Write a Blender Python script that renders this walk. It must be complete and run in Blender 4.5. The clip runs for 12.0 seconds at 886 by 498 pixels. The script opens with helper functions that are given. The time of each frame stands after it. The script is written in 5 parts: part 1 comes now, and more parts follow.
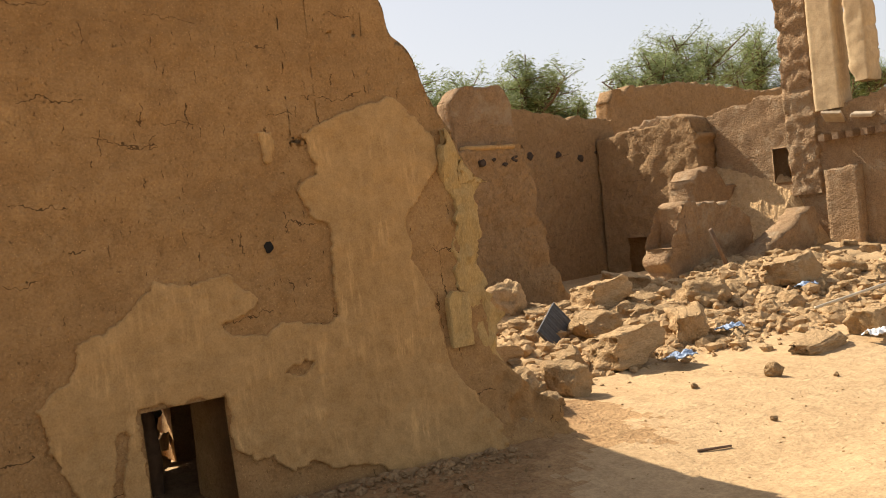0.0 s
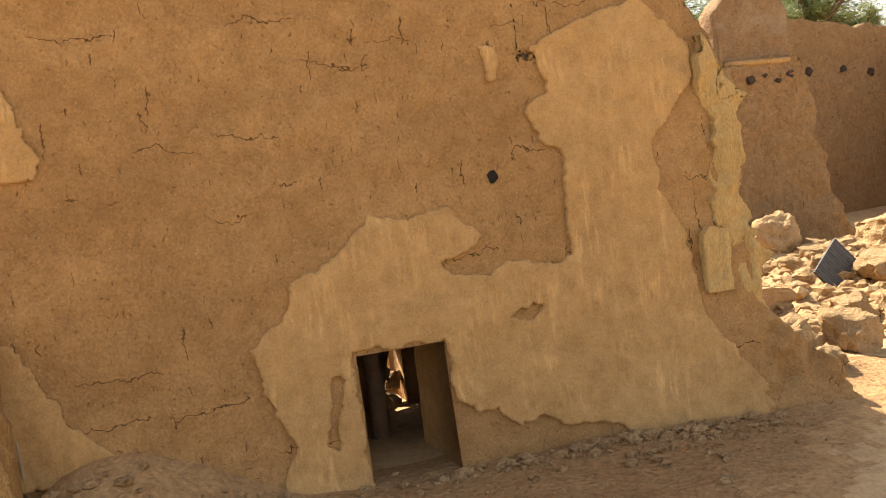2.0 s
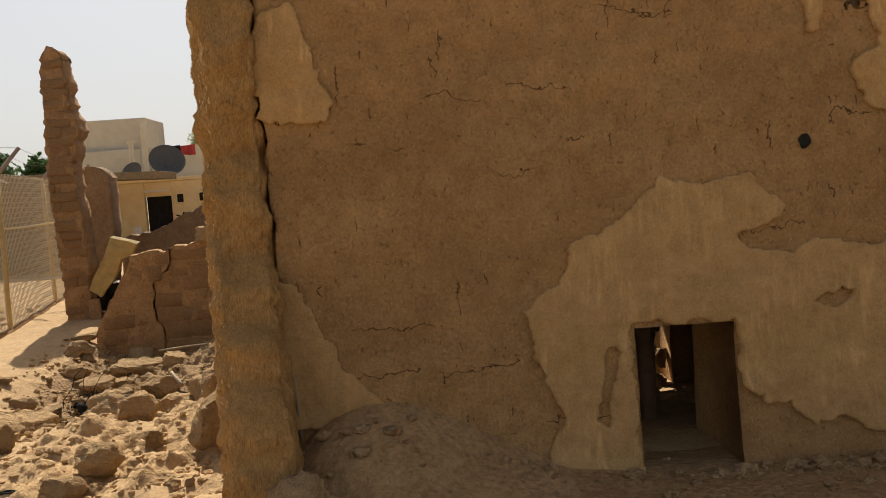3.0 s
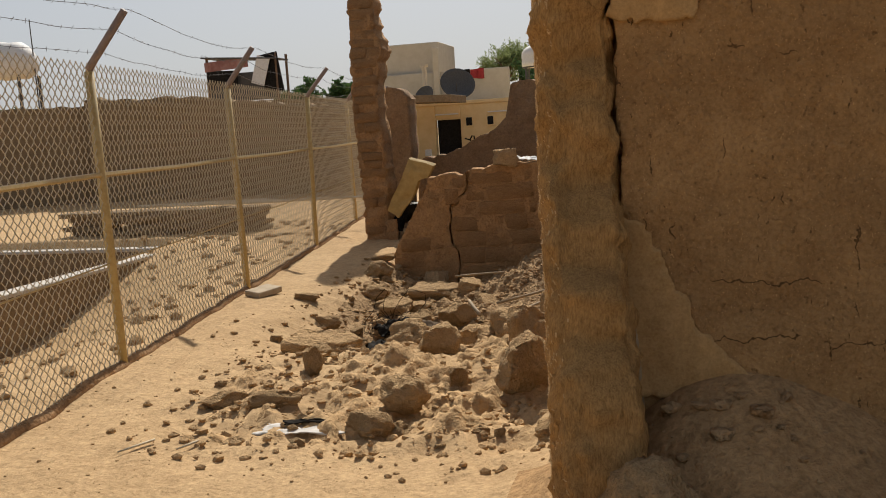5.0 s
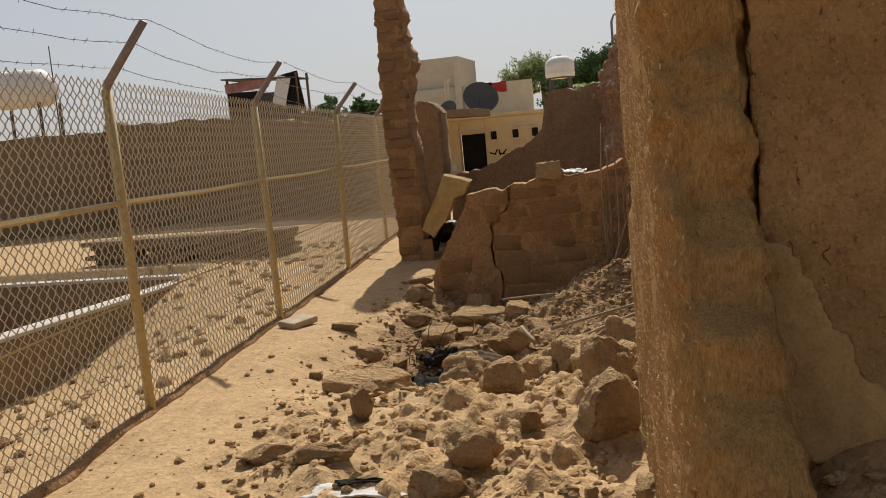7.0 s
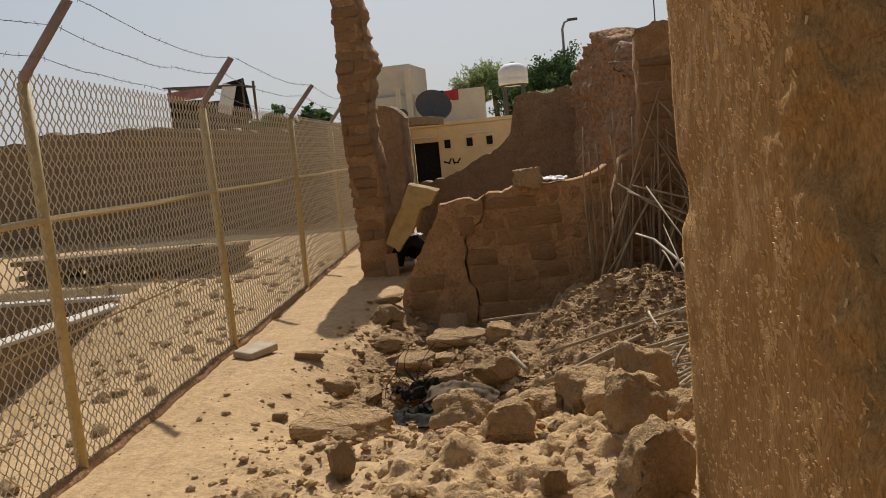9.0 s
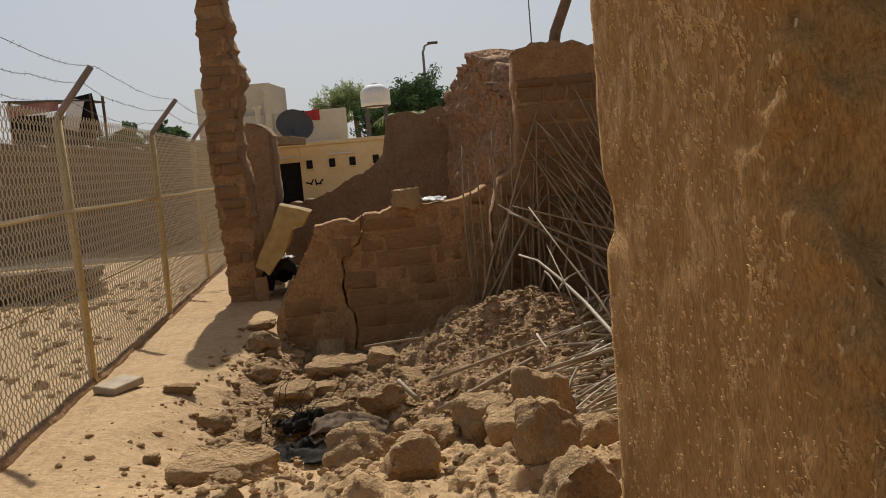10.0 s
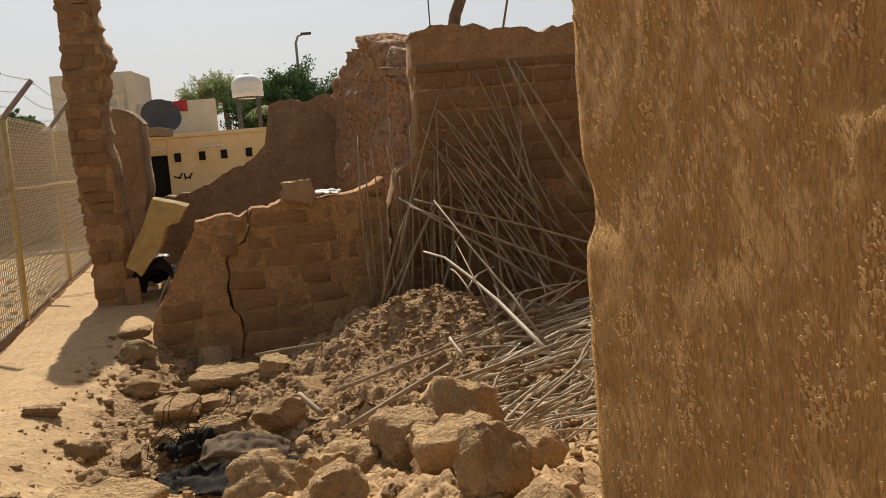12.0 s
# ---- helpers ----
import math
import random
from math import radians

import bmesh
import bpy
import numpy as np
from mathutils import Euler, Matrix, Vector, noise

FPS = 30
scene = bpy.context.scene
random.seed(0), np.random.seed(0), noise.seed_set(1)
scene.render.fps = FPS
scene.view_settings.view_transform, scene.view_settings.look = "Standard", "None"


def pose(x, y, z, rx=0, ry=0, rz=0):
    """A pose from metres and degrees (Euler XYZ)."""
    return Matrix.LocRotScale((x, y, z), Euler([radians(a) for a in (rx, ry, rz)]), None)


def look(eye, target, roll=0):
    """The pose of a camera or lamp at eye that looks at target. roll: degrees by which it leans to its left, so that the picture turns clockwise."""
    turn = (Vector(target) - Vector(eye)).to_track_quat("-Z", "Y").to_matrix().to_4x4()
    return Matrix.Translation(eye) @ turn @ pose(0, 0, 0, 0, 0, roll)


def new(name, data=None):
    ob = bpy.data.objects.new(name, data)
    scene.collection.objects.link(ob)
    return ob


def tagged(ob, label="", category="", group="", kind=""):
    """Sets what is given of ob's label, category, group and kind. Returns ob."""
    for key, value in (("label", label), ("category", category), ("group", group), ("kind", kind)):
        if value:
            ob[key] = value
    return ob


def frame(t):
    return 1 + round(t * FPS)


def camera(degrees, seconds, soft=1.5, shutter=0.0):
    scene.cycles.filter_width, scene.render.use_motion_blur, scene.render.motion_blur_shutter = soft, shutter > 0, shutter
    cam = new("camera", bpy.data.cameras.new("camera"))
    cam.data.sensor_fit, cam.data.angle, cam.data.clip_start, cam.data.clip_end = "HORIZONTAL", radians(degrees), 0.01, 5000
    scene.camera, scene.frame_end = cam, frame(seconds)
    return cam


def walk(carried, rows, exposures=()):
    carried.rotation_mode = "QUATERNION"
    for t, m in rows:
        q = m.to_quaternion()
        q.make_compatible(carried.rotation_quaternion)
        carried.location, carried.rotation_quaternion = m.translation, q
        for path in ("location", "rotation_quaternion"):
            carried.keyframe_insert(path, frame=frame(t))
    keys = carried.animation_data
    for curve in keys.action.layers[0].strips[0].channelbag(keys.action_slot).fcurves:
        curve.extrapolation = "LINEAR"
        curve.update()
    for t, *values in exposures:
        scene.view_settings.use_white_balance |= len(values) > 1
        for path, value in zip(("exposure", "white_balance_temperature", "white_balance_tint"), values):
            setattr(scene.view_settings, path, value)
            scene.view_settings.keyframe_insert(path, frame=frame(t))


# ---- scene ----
cam = camera(52.8, 12.0, soft=0.95)
PATH = [
    (0, (1.616, -1.4, 1.733), (2.783, 0.224, 1.685), -6.3),
    (0.5, (1.739, -1.333, 1.72), (2.822, 0.346, 1.638), -6.2),
    (1, (1.881, -1.171, 1.661), (2.906, 0.544, 1.562), -5.8),
    (1.5, (1.945, -1.121, 1.667), (2.978, 0.585, 1.517), -5.8),
    (2, (2.051, -0.895, 1.704), (2.693, 0.995, 1.568), -7.0),
    (2.5, (2.056, -0.774, 1.651), (2.339, 1.2, 1.492), -6.2),
    (3, (1.906, -0.585, 1.652), (2.024, 1.407, 1.505), -4.0),
    (3.5, (1.818, -0.461, 1.644), (1.772, 1.533, 1.493), -3.7),
    (3.7, (1.788, -0.367, 1.63), (1.616, 1.617, 1.449), -3.9),
    (5.3, (1.514, 0.167, 1.631), (1.011, 2.084, 1.36), -3.4),
    (5.5, (1.469, 0.211, 1.639), (0.972, 2.136, 1.418), -3.4),
    (6, (1.377, 0.293, 1.625), (0.964, 2.237, 1.4), -3.8),
    (6.5, (1.278, 0.542, 1.656), (0.769, 2.462, 1.425), -4.6),
    (6.7, (1.263, 0.579, 1.641), (0.711, 2.487, 1.411), -5.3),
    (8.3, (0.822, 1.148, 1.614), (0.425, 3.091, 1.359), -5.0),
    (8.5, (0.797, 1.251, 1.611), (0.416, 3.199, 1.365), -5.3),
    (9, (0.775, 1.393, 1.607), (0.346, 3.334, 1.386), -5.6),
    (9.5, (0.644, 1.514, 1.603), (0.325, 3.482, 1.448), -4.8),
    (10, (0.538, 1.631, 1.602), (0.426, 3.617, 1.4), -5.0),
    (10.5, (0.548, 1.793, 1.6), (0.559, 3.78, 1.372), -5.5),
    (11, (0.518, 1.901, 1.596), (0.478, 3.89, 1.387), -5.6),
    (11.5, (0.402, 2.066, 1.568), (0.352, 4.054, 1.361), -4.7),
    (12, (0.292, 2.208, 1.57), (0.465, 4.187, 1.334), -4.6),
]
EXPOSURES = [(0, 0.66, 6750, 12), (1.0, 0.78, 6850, 12), (1.5, 1.0, 6950, 12), (1.8, 1.4, 6950, 12), (2.1, 1.35, 6850, 12), (2.4, 0.6, 6650, 10), (2.7, 0.28, 6600, 10), (3.5, 0.08, 6500, 10), (5.5, -0.12, 6300, 10), (8.5, -0.14, 6300, 10), (9.5, -0.24, 6050, 10), (10.5, -0.22, 6300, 10), (11.5, -0.12, 6400, 10), (12, 0.1, 6500, 10)]
walk(cam, [(t, look(eye, target, roll)) for t, eye, target, roll in PATH], EXPOSURES)

# ---- world, sun, exposure ----
SUN_AZ, SUN_EL = -0.178, radians(46)
world = bpy.data.worlds.new("world")
scene.world = world
world.use_nodes = True
wn = world.node_tree
sky = wn.nodes.new("ShaderNodeTexSky")
sky.sky_type = 'NISHITA'
sky.sun_disc = False
sky.sun_elevation, sky.sun_rotation = SUN_EL, SUN_AZ
sky.dust_density, sky.air_density, sky.altitude = 5.0, 1.0, 600
haze = wn.nodes.new("ShaderNodeMix")
haze.data_type = "RGBA"
haze.inputs[7].default_value = (8.0, 8.25, 8.5, 1)
sky_dir = wn.nodes.new("ShaderNodeTexCoord")
sky_xyz = wn.nodes.new("ShaderNodeSeparateXYZ")
sky_fade = wn.nodes.new("ShaderNodeMapRange")
sky_fade.inputs["From Min"].default_value, sky_fade.inputs["From Max"].default_value = 0.0, 0.9
sky_fade.inputs["To Min"].default_value, sky_fade.inputs["To Max"].default_value = 0.72, 0.10
wn.links.new(sky_dir.outputs["Generated"], sky_xyz.inputs[0])
wn.links.new(sky_xyz.outputs[2], sky_fade.inputs[0])
wn.links.new(sky_fade.outputs[0], haze.inputs[0])
wn.links.new(sky.outputs[0], haze.inputs[6])
wn.links.new(haze.outputs[2], wn.nodes["Background"].inputs[0])
wn.nodes["Background"].inputs[1].default_value = 0.077
sun_data = bpy.data.lights.new("sun", "SUN")
sun_data.energy, sun_data.angle, sun_data.color = 5.0, radians(0.6), (1.0, 0.93, 0.82)
sun_ob = new("sun", sun_data)
sun_ob.matrix_world = look((math.sin(SUN_AZ) * math.cos(SUN_EL) * 40, math.cos(SUN_AZ) * math.cos(SUN_EL) * 40, math.sin(SUN_EL) * 40), (0, 0, 0))


# ---- materials ----
def nodes_of(name):
    m = bpy.data.materials.new(name)
    m.use_nodes = True
    return m, m.node_tree, m.node_tree.nodes["Principled BSDF"]


def coords(nt, scale=(1, 1, 1)):
    tc = nt.nodes.new("ShaderNodeTexCoord")
    mp = nt.nodes.new("ShaderNodeMapping")
    mp.inputs["Scale"].default_value = scale
    nt.links.new(tc.outputs["Object"], mp.inputs[0])
    return mp.outputs[0]


def noise_tex(nt, vec, scale, detail=4, rough=0.6):
    n = nt.nodes.new("ShaderNodeTexNoise")
    n.inputs["Scale"].default_value, n.inputs["Detail"].default_value, n.inputs["Roughness"].default_value = scale, detail, rough
    nt.links.new(vec, n.inputs["Vector"])
    return n.outputs["Fac"]


def ramp(nt, fac, lo, hi, a=0.35, b=0.65):
    r = nt.nodes.new("ShaderNodeValToRGB")
    r.color_ramp.elements[0].position, r.color_ramp.elements[1].position = a, b
    r.color_ramp.elements[0].color, r.color_ramp.elements[1].color = (*lo, 1), (*hi, 1)
    nt.links.new(fac, r.inputs[0])
    return r.outputs[0]


def mixc(nt, fac, a, b, mode="MIX"):
    m = nt.nodes.new("ShaderNodeMix")
    m.data_type, m.blend_type = "RGBA", mode
    if isinstance(fac, (int, float)):
        m.inputs[0].default_value = fac
    else:
        nt.links.new(fac, m.inputs[0])
    for k, v in ((6, a), (7, b)):
        if isinstance(v, tuple):
            m.inputs[k].default_value = (*v, 1)
        else:
            nt.links.new(v, m.inputs[k])
    return m.outputs[2]


def math_node(nt, op, a, b):
    m = nt.nodes.new("ShaderNodeMath")
    m.operation = op
    for k, v in ((0, a), (1, b)):
        if isinstance(v, (int, float)):
            m.inputs[k].default_value = v
        else:
            nt.links.new(v, m.inputs[k])
    return m.outputs[0]


def bump(nt, bsdf, height, strength, dist, before=None):
    b = nt.nodes.new("ShaderNodeBump")
    b.inputs["Strength"].default_value, b.inputs["Distance"].default_value = strength, dist
    nt.links.new(height, b.inputs["Height"])
    if before is not None:
        nt.links.new(before, b.inputs["Normal"])
    nt.links.new(b.outputs[0], bsdf.inputs["Normal"])
    return b.outputs[0]


def earth(name, lo, hi, pale=None, grain=60, relief=0.02, cracks=0.0, streaks=0.0, per_object=0.0, crumble=0.0, lump=22, mid_weight=1.0, crack_axis=0, fleck_amount=0.0, fibre=0.0):
    """Sun-dried earth: two scales of tint, grain, straw fibre, flecks, shrinkage cracks, rain streaks."""
    m, nt, bsdf = nodes_of(name)
    v = coords(nt)
    big = noise_tex(nt, v, 1.3, 5)
    fine = noise_tex(nt, v, grain, 4, 0.7)
    mid = noise_tex(nt, v, 9, 5, 0.65)
    col = ramp(nt, big, lo, hi, 0.3, 0.7)
    col = mixc(nt, 0.45, col, ramp(nt, mid, tuple(c * 0.72 for c in lo), tuple(min(1, c * 1.18) for c in hi)))
    col = mixc(nt, 0.35, col, ramp(nt, fine, tuple(c * 0.6 for c in lo), tuple(min(1, c * 1.25) for c in hi), 0.3, 0.7))
    if pale:
        col = mixc(nt, ramp(nt, noise_tex(nt, v, 2.2, 6, 0.7), (0, 0, 0), (1, 1, 1), 0.52, 0.68), col, pale)
    height = math_node(nt, "ADD", math_node(nt, "MULTIPLY", mid, mid_weight), math_node(nt, "MULTIPLY", fine, 0.35))
    if crumble:
        vo = nt.nodes.new("ShaderNodeTexVoronoi")
        vo.inputs["Scale"].default_value = lump
        warp = nt.nodes.new("ShaderNodeVectorMath")
        warp.operation = "MULTIPLY_ADD"
        wob = nt.nodes.new("ShaderNodeTexNoise")
        wob.inputs["Scale"].default_value, wob.inputs["Detail"].default_value = lump * 0.7, 3
        nt.links.new(v, wob.inputs["Vector"])
        nt.links.new(wob.outputs["Color"], warp.inputs[0])
        warp.inputs[1].default_value = (1.2 / lump,) * 3
        nt.links.new(v, warp.inputs[2])
        nt.links.new(warp.outputs[0], vo.inputs["Vector"])
        height = math_node(nt, "SUBTRACT", height, math_node(nt, "MULTIPLY", vo.outputs["Distance"], crumble))
        pit = ramp(nt, noise_tex(nt, v, lump * 1.3, 5, 0.7), (1, 1, 1), (0, 0, 0), 0.34, 0.46)
        col = mixc(nt, math_node(nt, "MULTIPLY", pit, min(0.45, 0.5 * crumble)), col, tuple(c * 0.5 for c in lo))
        height = math_node(nt, "SUBTRACT", height, math_node(nt, "MULTIPLY", pit, 0.5 * crumble))
    if streaks:
        sv = coords(nt, (22, 22, 3.2))
        col = mixc(nt, math_node(nt, "MULTIPLY", ramp(nt, noise_tex(nt, sv, 1.0, 6, 0.75), (0, 0, 0), (streaks, streaks, streaks), 0.50, 0.64), ramp(nt, noise_tex(nt, v, 2.4, 4), (0, 0, 0), (1, 1, 1), 0.45, 0.65)), col, tuple(min(1, c * 1.5) for c in hi))
    if cracks:
        for size, upright, half, width, share_of in ((4.0, True, 0.42, 0.012, 0.30), (8.5, True, 0.36, 0.018, 0.22), (2.1, False, 0.49, 0.006, 0.45), (1.3, False, 0.49, 0.0030, 0.5), (17.0, True, 0.30, 0.05, 0.10)):
            vo = nt.nodes.new("ShaderNodeTexVoronoi")
            vo.inputs["Scale"].default_value = 1.0
            sv = coords(nt, (size, size, size))
            nt.links.new(sv, vo.inputs["Vector"])
            away = nt.nodes.new("ShaderNodeVectorMath")
            away.operation = "SUBTRACT"
            nt.links.new(sv, away.inputs[0])
            nt.links.new(vo.outputs["Position"], away.inputs[1])
            xyz = nt.nodes.new("ShaderNodeSeparateXYZ")
            nt.links.new(away.outputs[0], xyz.inputs[0])
            rgb = nt.nodes.new("ShaderNodeSeparateColor")
            nt.links.new(vo.outputs["Color"], rgb.inputs[0])
            across, along = (xyz.outputs[crack_axis], xyz.outputs[2]) if upright else (xyz.outputs[2], xyz.outputs[crack_axis])
            wiggle = math_node(nt, "MULTIPLY", math_node(nt, "SUBTRACT", noise_tex(nt, sv, 2.2, 4, 0.65), 0.5), 0.5)
            dist = math_node(nt, "ABSOLUTE", math_node(nt, "ADD", across, wiggle), 0)
            taper = math_node(nt, "SUBTRACT", math_node(nt, "MULTIPLY", rgb.outputs[0], half), math_node(nt, "ABSOLUTE", along, 0))
            reach = math_node(nt, "MINIMUM", math_node(nt, "MULTIPLY", taper, 0.15), width)
            line = math_node(nt, "MULTIPLY", math_node(nt, "GREATER_THAN", reach, dist), math_node(nt, "GREATER_THAN", rgb.outputs[1], 1 - share_of))
            col = mixc(nt, math_node(nt, "MULTIPLY", line, cracks), col, tuple(c * 0.22 for c in lo))
            height = math_node(nt, "SUBTRACT", height, math_node(nt, "MULTIPLY", line, 1.0))
    if fleck_amount:
        speck = ramp(nt, noise_tex(nt, coords(nt, (150, 150, 110)), 1.0, 2, 0.5), (0, 0, 0), (1, 1, 1), 0.66, 0.72)
        pock = ramp(nt, noise_tex(nt, coords(nt, (48, 48, 38)), 1.0, 3, 0.6), (1, 1, 1), (0, 0, 0), 0.27, 0.35)
        band = ramp(nt, noise_tex(nt, coords(nt, (0.55, 0.55, 2.1)), 1.0, 6, 0.65), (0, 0, 0), (1, 1, 1), 0.38, 0.66)
        col = mixc(nt, math_node(nt, "MULTIPLY", band, 0.40), col, tuple(c * 0.72 for c in lo))
        col = mixc(nt, math_node(nt, "MULTIPLY", speck, fleck_amount), col, tuple(min(1, c * 1.5) for c in hi))
        col = mixc(nt, math_node(nt, "MULTIPLY", pock, fleck_amount), col, tuple(c * 0.4 for c in lo))
        height = math_node(nt, "SUBTRACT", height, math_node(nt, "MULTIPLY", pock, 0.5))
    if fibre:
        strand = noise_tex(nt, coords(nt, (170, 170, 38)), 1.0, 4, 0.7)
        clump = noise_tex(nt, coords(nt, (60, 60, 22)), 1.0, 4, 0.65)
        col = mixc(nt, 0.55 * fibre, col, ramp(nt, strand, tuple(c * 0.42 for c in lo), tuple(min(1, c * 1.30) for c in hi), 0.34, 0.64))
        col = mixc(nt, 0.30 * fibre, col, ramp(nt, clump, tuple(c * 0.55 for c in lo), hi, 0.34, 0.60))
        height = math_node(nt, "ADD", height, math_node(nt, "ADD", math_node(nt, "MULTIPLY", strand, 0.9 * fibre), math_node(nt, "MULTIPLY", clump, 1.0 * fibre)))
    if per_object:
        oi = nt.nodes.new("ShaderNodeObjectInfo")
        hsv = nt.nodes.new("ShaderNodeHueSaturation")
        nt.links.new(math_node(nt, "ADD", 1 - per_object, math_node(nt, "MULTIPLY", oi.outputs["Random"], 2 * per_object)), hsv.inputs["Value"])
        nt.links.new(col, hsv.inputs["Color"])
        col = hsv.outputs[0]
    nt.links.new(col, bsdf.inputs["Base Color"])
    bsdf.inputs["Roughness"].default_value = 0.95
    bsdf.inputs["Specular IOR Level"].default_value = 0.15
    bump(nt, bsdf, height, 0.8, relief)
    return m


def plain(name, lo, hi, rough=0.6, metal=0.0, scale=18, relief=0.002):
    m, nt, bsdf = nodes_of(name)
    v = coords(nt)
    f = noise_tex(nt, v, scale, 6, 0.65)
    nt.links.new(ramp(nt, f, lo, hi, 0.3, 0.7), bsdf.inputs["Base Color"])
    bsdf.inputs["Roughness"].default_value, bsdf.inputs["Metallic"].default_value = rough, metal
    bump(nt, bsdf, noise_tex(nt, v, scale * 6, 3), 0.5, relief)
    return m


def leaf_mat(name, lo, hi):
    m, nt, bsdf = nodes_of(name)
    ge = nt.nodes.new("ShaderNodeNewGeometry")
    nt.links.new(ramp(nt, ge.outputs["Random Per Island"], lo, hi, 0.0, 1.0), bsdf.inputs["Base Color"])
    bsdf.inputs["Roughness"].default_value = 0.6
    bsdf.inputs["Specular IOR Level"].default_value = 0.2
    thin = nt.nodes.new("ShaderNodeBsdfTranslucent")
    both = nt.nodes.new("ShaderNodeMixShader")
    both.inputs[0].default_value = 0.45
    nt.links.new(bsdf.inputs["Base Color"].links[0].from_socket, thin.inputs[0])
    nt.links.new(bsdf.outputs[0], both.inputs[1])
    nt.links.new(thin.outputs[0], both.inputs[2])
    nt.links.new(both.outputs[0], nt.nodes["Material Output"].inputs[0])
    return m


MUD = earth("mud_render", (0.288, 0.155, 0.060), (0.455, 0.277, 0.117), grain=70, relief=0.016, cracks=0.85, crumble=0.32, lump=44, fleck_amount=0.55)
MUD_DARK = earth("mud_brick", (0.270, 0.153, 0.072), (0.395, 0.240, 0.118), grain=45, relief=0.022, per_object=0.035, crumble=0.6, lump=26)
MUD_COL = earth("straw_mud", (0.330, 0.176, 0.062), (0.510, 0.298, 0.110), grain=110, relief=0.014, mid_weight=0.4, fibre=1.0, cracks=0.8, crack_axis=1)
# Yellow straw mud, lightened for the sun on the broken wall edge.
SUN_STRAW_MUD = earth("sun_toned_yellow_straw_mud", (0.42, 0.27, 0.10), (0.58, 0.40, 0.17), grain=80, relief=0.012, fibre=0.6)
MUD_ORANGE = earth("orange_mud_brick", (0.320, 0.178, 0.078), (0.460, 0.275, 0.128), grain=45, relief=0.022, per_object=0.04, crumble=0.6, lump=26)
MUD_GREY = earth("grey_brown_mud", (0.23, 0.148, 0.085), (0.335, 0.225, 0.132), grain=40, relief=0.03, crumble=0.5, lump=20)
MUD_LUMP = earth("eroded_mud", (0.258, 0.158, 0.081), (0.386, 0.250, 0.134), pale=(0.38, 0.28, 0.172), grain=40, relief=0.05, crumble=0.4, lump=24)
MUD_COURT = earth("court_mud", (0.255, 0.151, 0.070), (0.374, 0.236, 0.115), grain=40, relief=0.03, crumble=0.6, lump=14, cracks=0.6)
MUD_PINK = earth("rain_washed_mud", (0.30, 0.175, 0.098), (0.43, 0.268, 0.155), grain=26, relief=0.035, streaks=0.3, crumble=0.9, lump=18)
PLASTER_PALE = earth("pale_house_plaster", (0.47, 0.33, 0.175), (0.58, 0.43, 0.25), grain=80, relief=0.006, streaks=0.3)
PLASTER = earth("smooth_mud_plaster", (0.365, 0.211, 0.080), (0.487, 0.306, 0.131), grain=90, relief=0.006, streaks=0.75)
RUBBLE = earth("rubble_earth", (0.38, 0.236, 0.109), (0.55, 0.370, 0.189), grain=34, relief=0.035, per_object=0.10, crumble=0.4, lump=19)
SAND = earth("trodden_sand", (0.41, 0.262, 0.126), (0.56, 0.385, 0.204), grain=40, relief=0.022, crumble=0.22, lump=27)
# Ground in the wall's shade: browner earth with the shade mixed into its colour.
SHADE_EARTH = earth("shade_toned_earth", (0.335, 0.195, 0.084), (0.465, 0.288, 0.135), grain=36, relief=0.026, crumble=0.3, lump=28)
SHADE_EARTH_DEEP = earth("deep_shade_brown_earth", (0.29, 0.160, 0.068), (0.41, 0.248, 0.115), grain=33, relief=0.032, crumble=0.4, lump=30)
LOAM = earth("fresh_broken_earth", (0.30, 0.186, 0.089), (0.435, 0.285, 0.146), grain=30, relief=0.04, crumble=0.55, lump=33)
# Mud wall tone with sunlight put into the colour as yellow.
YELLOW = plain("sunlit_yellow_mud", (0.30, 0.20, 0.065), (0.46, 0.33, 0.125), 0.85, scale=8)
FARWALL = earth("grey_mud_wall", (0.185, 0.125, 0.07), (0.30, 0.215, 0.125), grain=30, relief=0.04)
OCHRE = plain("ochre_house_paint", (0.66, 0.47, 0.22), (0.76, 0.57, 0.30), 0.8, scale=3)
CREAM = plain("cream_house_paint", (0.50, 0.43, 0.32), (0.58, 0.51, 0.40), 0.8, scale=3)
ARM = plain("brown_primed_steel", (0.24, 0.165, 0.12), (0.34, 0.25, 0.19), 0.6, scale=25)
STRAW = plain("chopped_straw", (0.44, 0.28, 0.12), (0.70, 0.50, 0.26), 0.7, scale=30)
FENCE = plain("sand_painted_steel", (0.42, 0.29, 0.10), (0.56, 0.42, 0.18), 0.55, scale=25)
WIRE = plain("fence_wire", (0.42, 0.345, 0.215), (0.58, 0.49, 0.33), 0.55)
STEEL = plain("galvanised_wire", (0.16, 0.155, 0.15), (0.27, 0.26, 0.25), 0.8)
DARK = plain("dark_void", (0.012, 0.011, 0.010), (0.03, 0.027, 0.024), 0.8)
BLACK = plain("black_plastic_sheet", (0.014, 0.011, 0.008), (0.028, 0.023, 0.017), 0.75)
WHITE = plain("chalky_white", (0.62, 0.60, 0.55), (0.80, 0.78, 0.74), 0.7)
CONC = plain("pale_concrete", (0.42, 0.37, 0.30), (0.58, 0.53, 0.45), 0.85, scale=9)
STALK = plain("dry_palm_stalk", (0.20, 0.14, 0.075), (0.42, 0.31, 0.18), 0.75, scale=6)
STALK_PALE = plain("bleached_stalk", (0.44, 0.36, 0.24), (0.64, 0.55, 0.40), 0.7, scale=6)
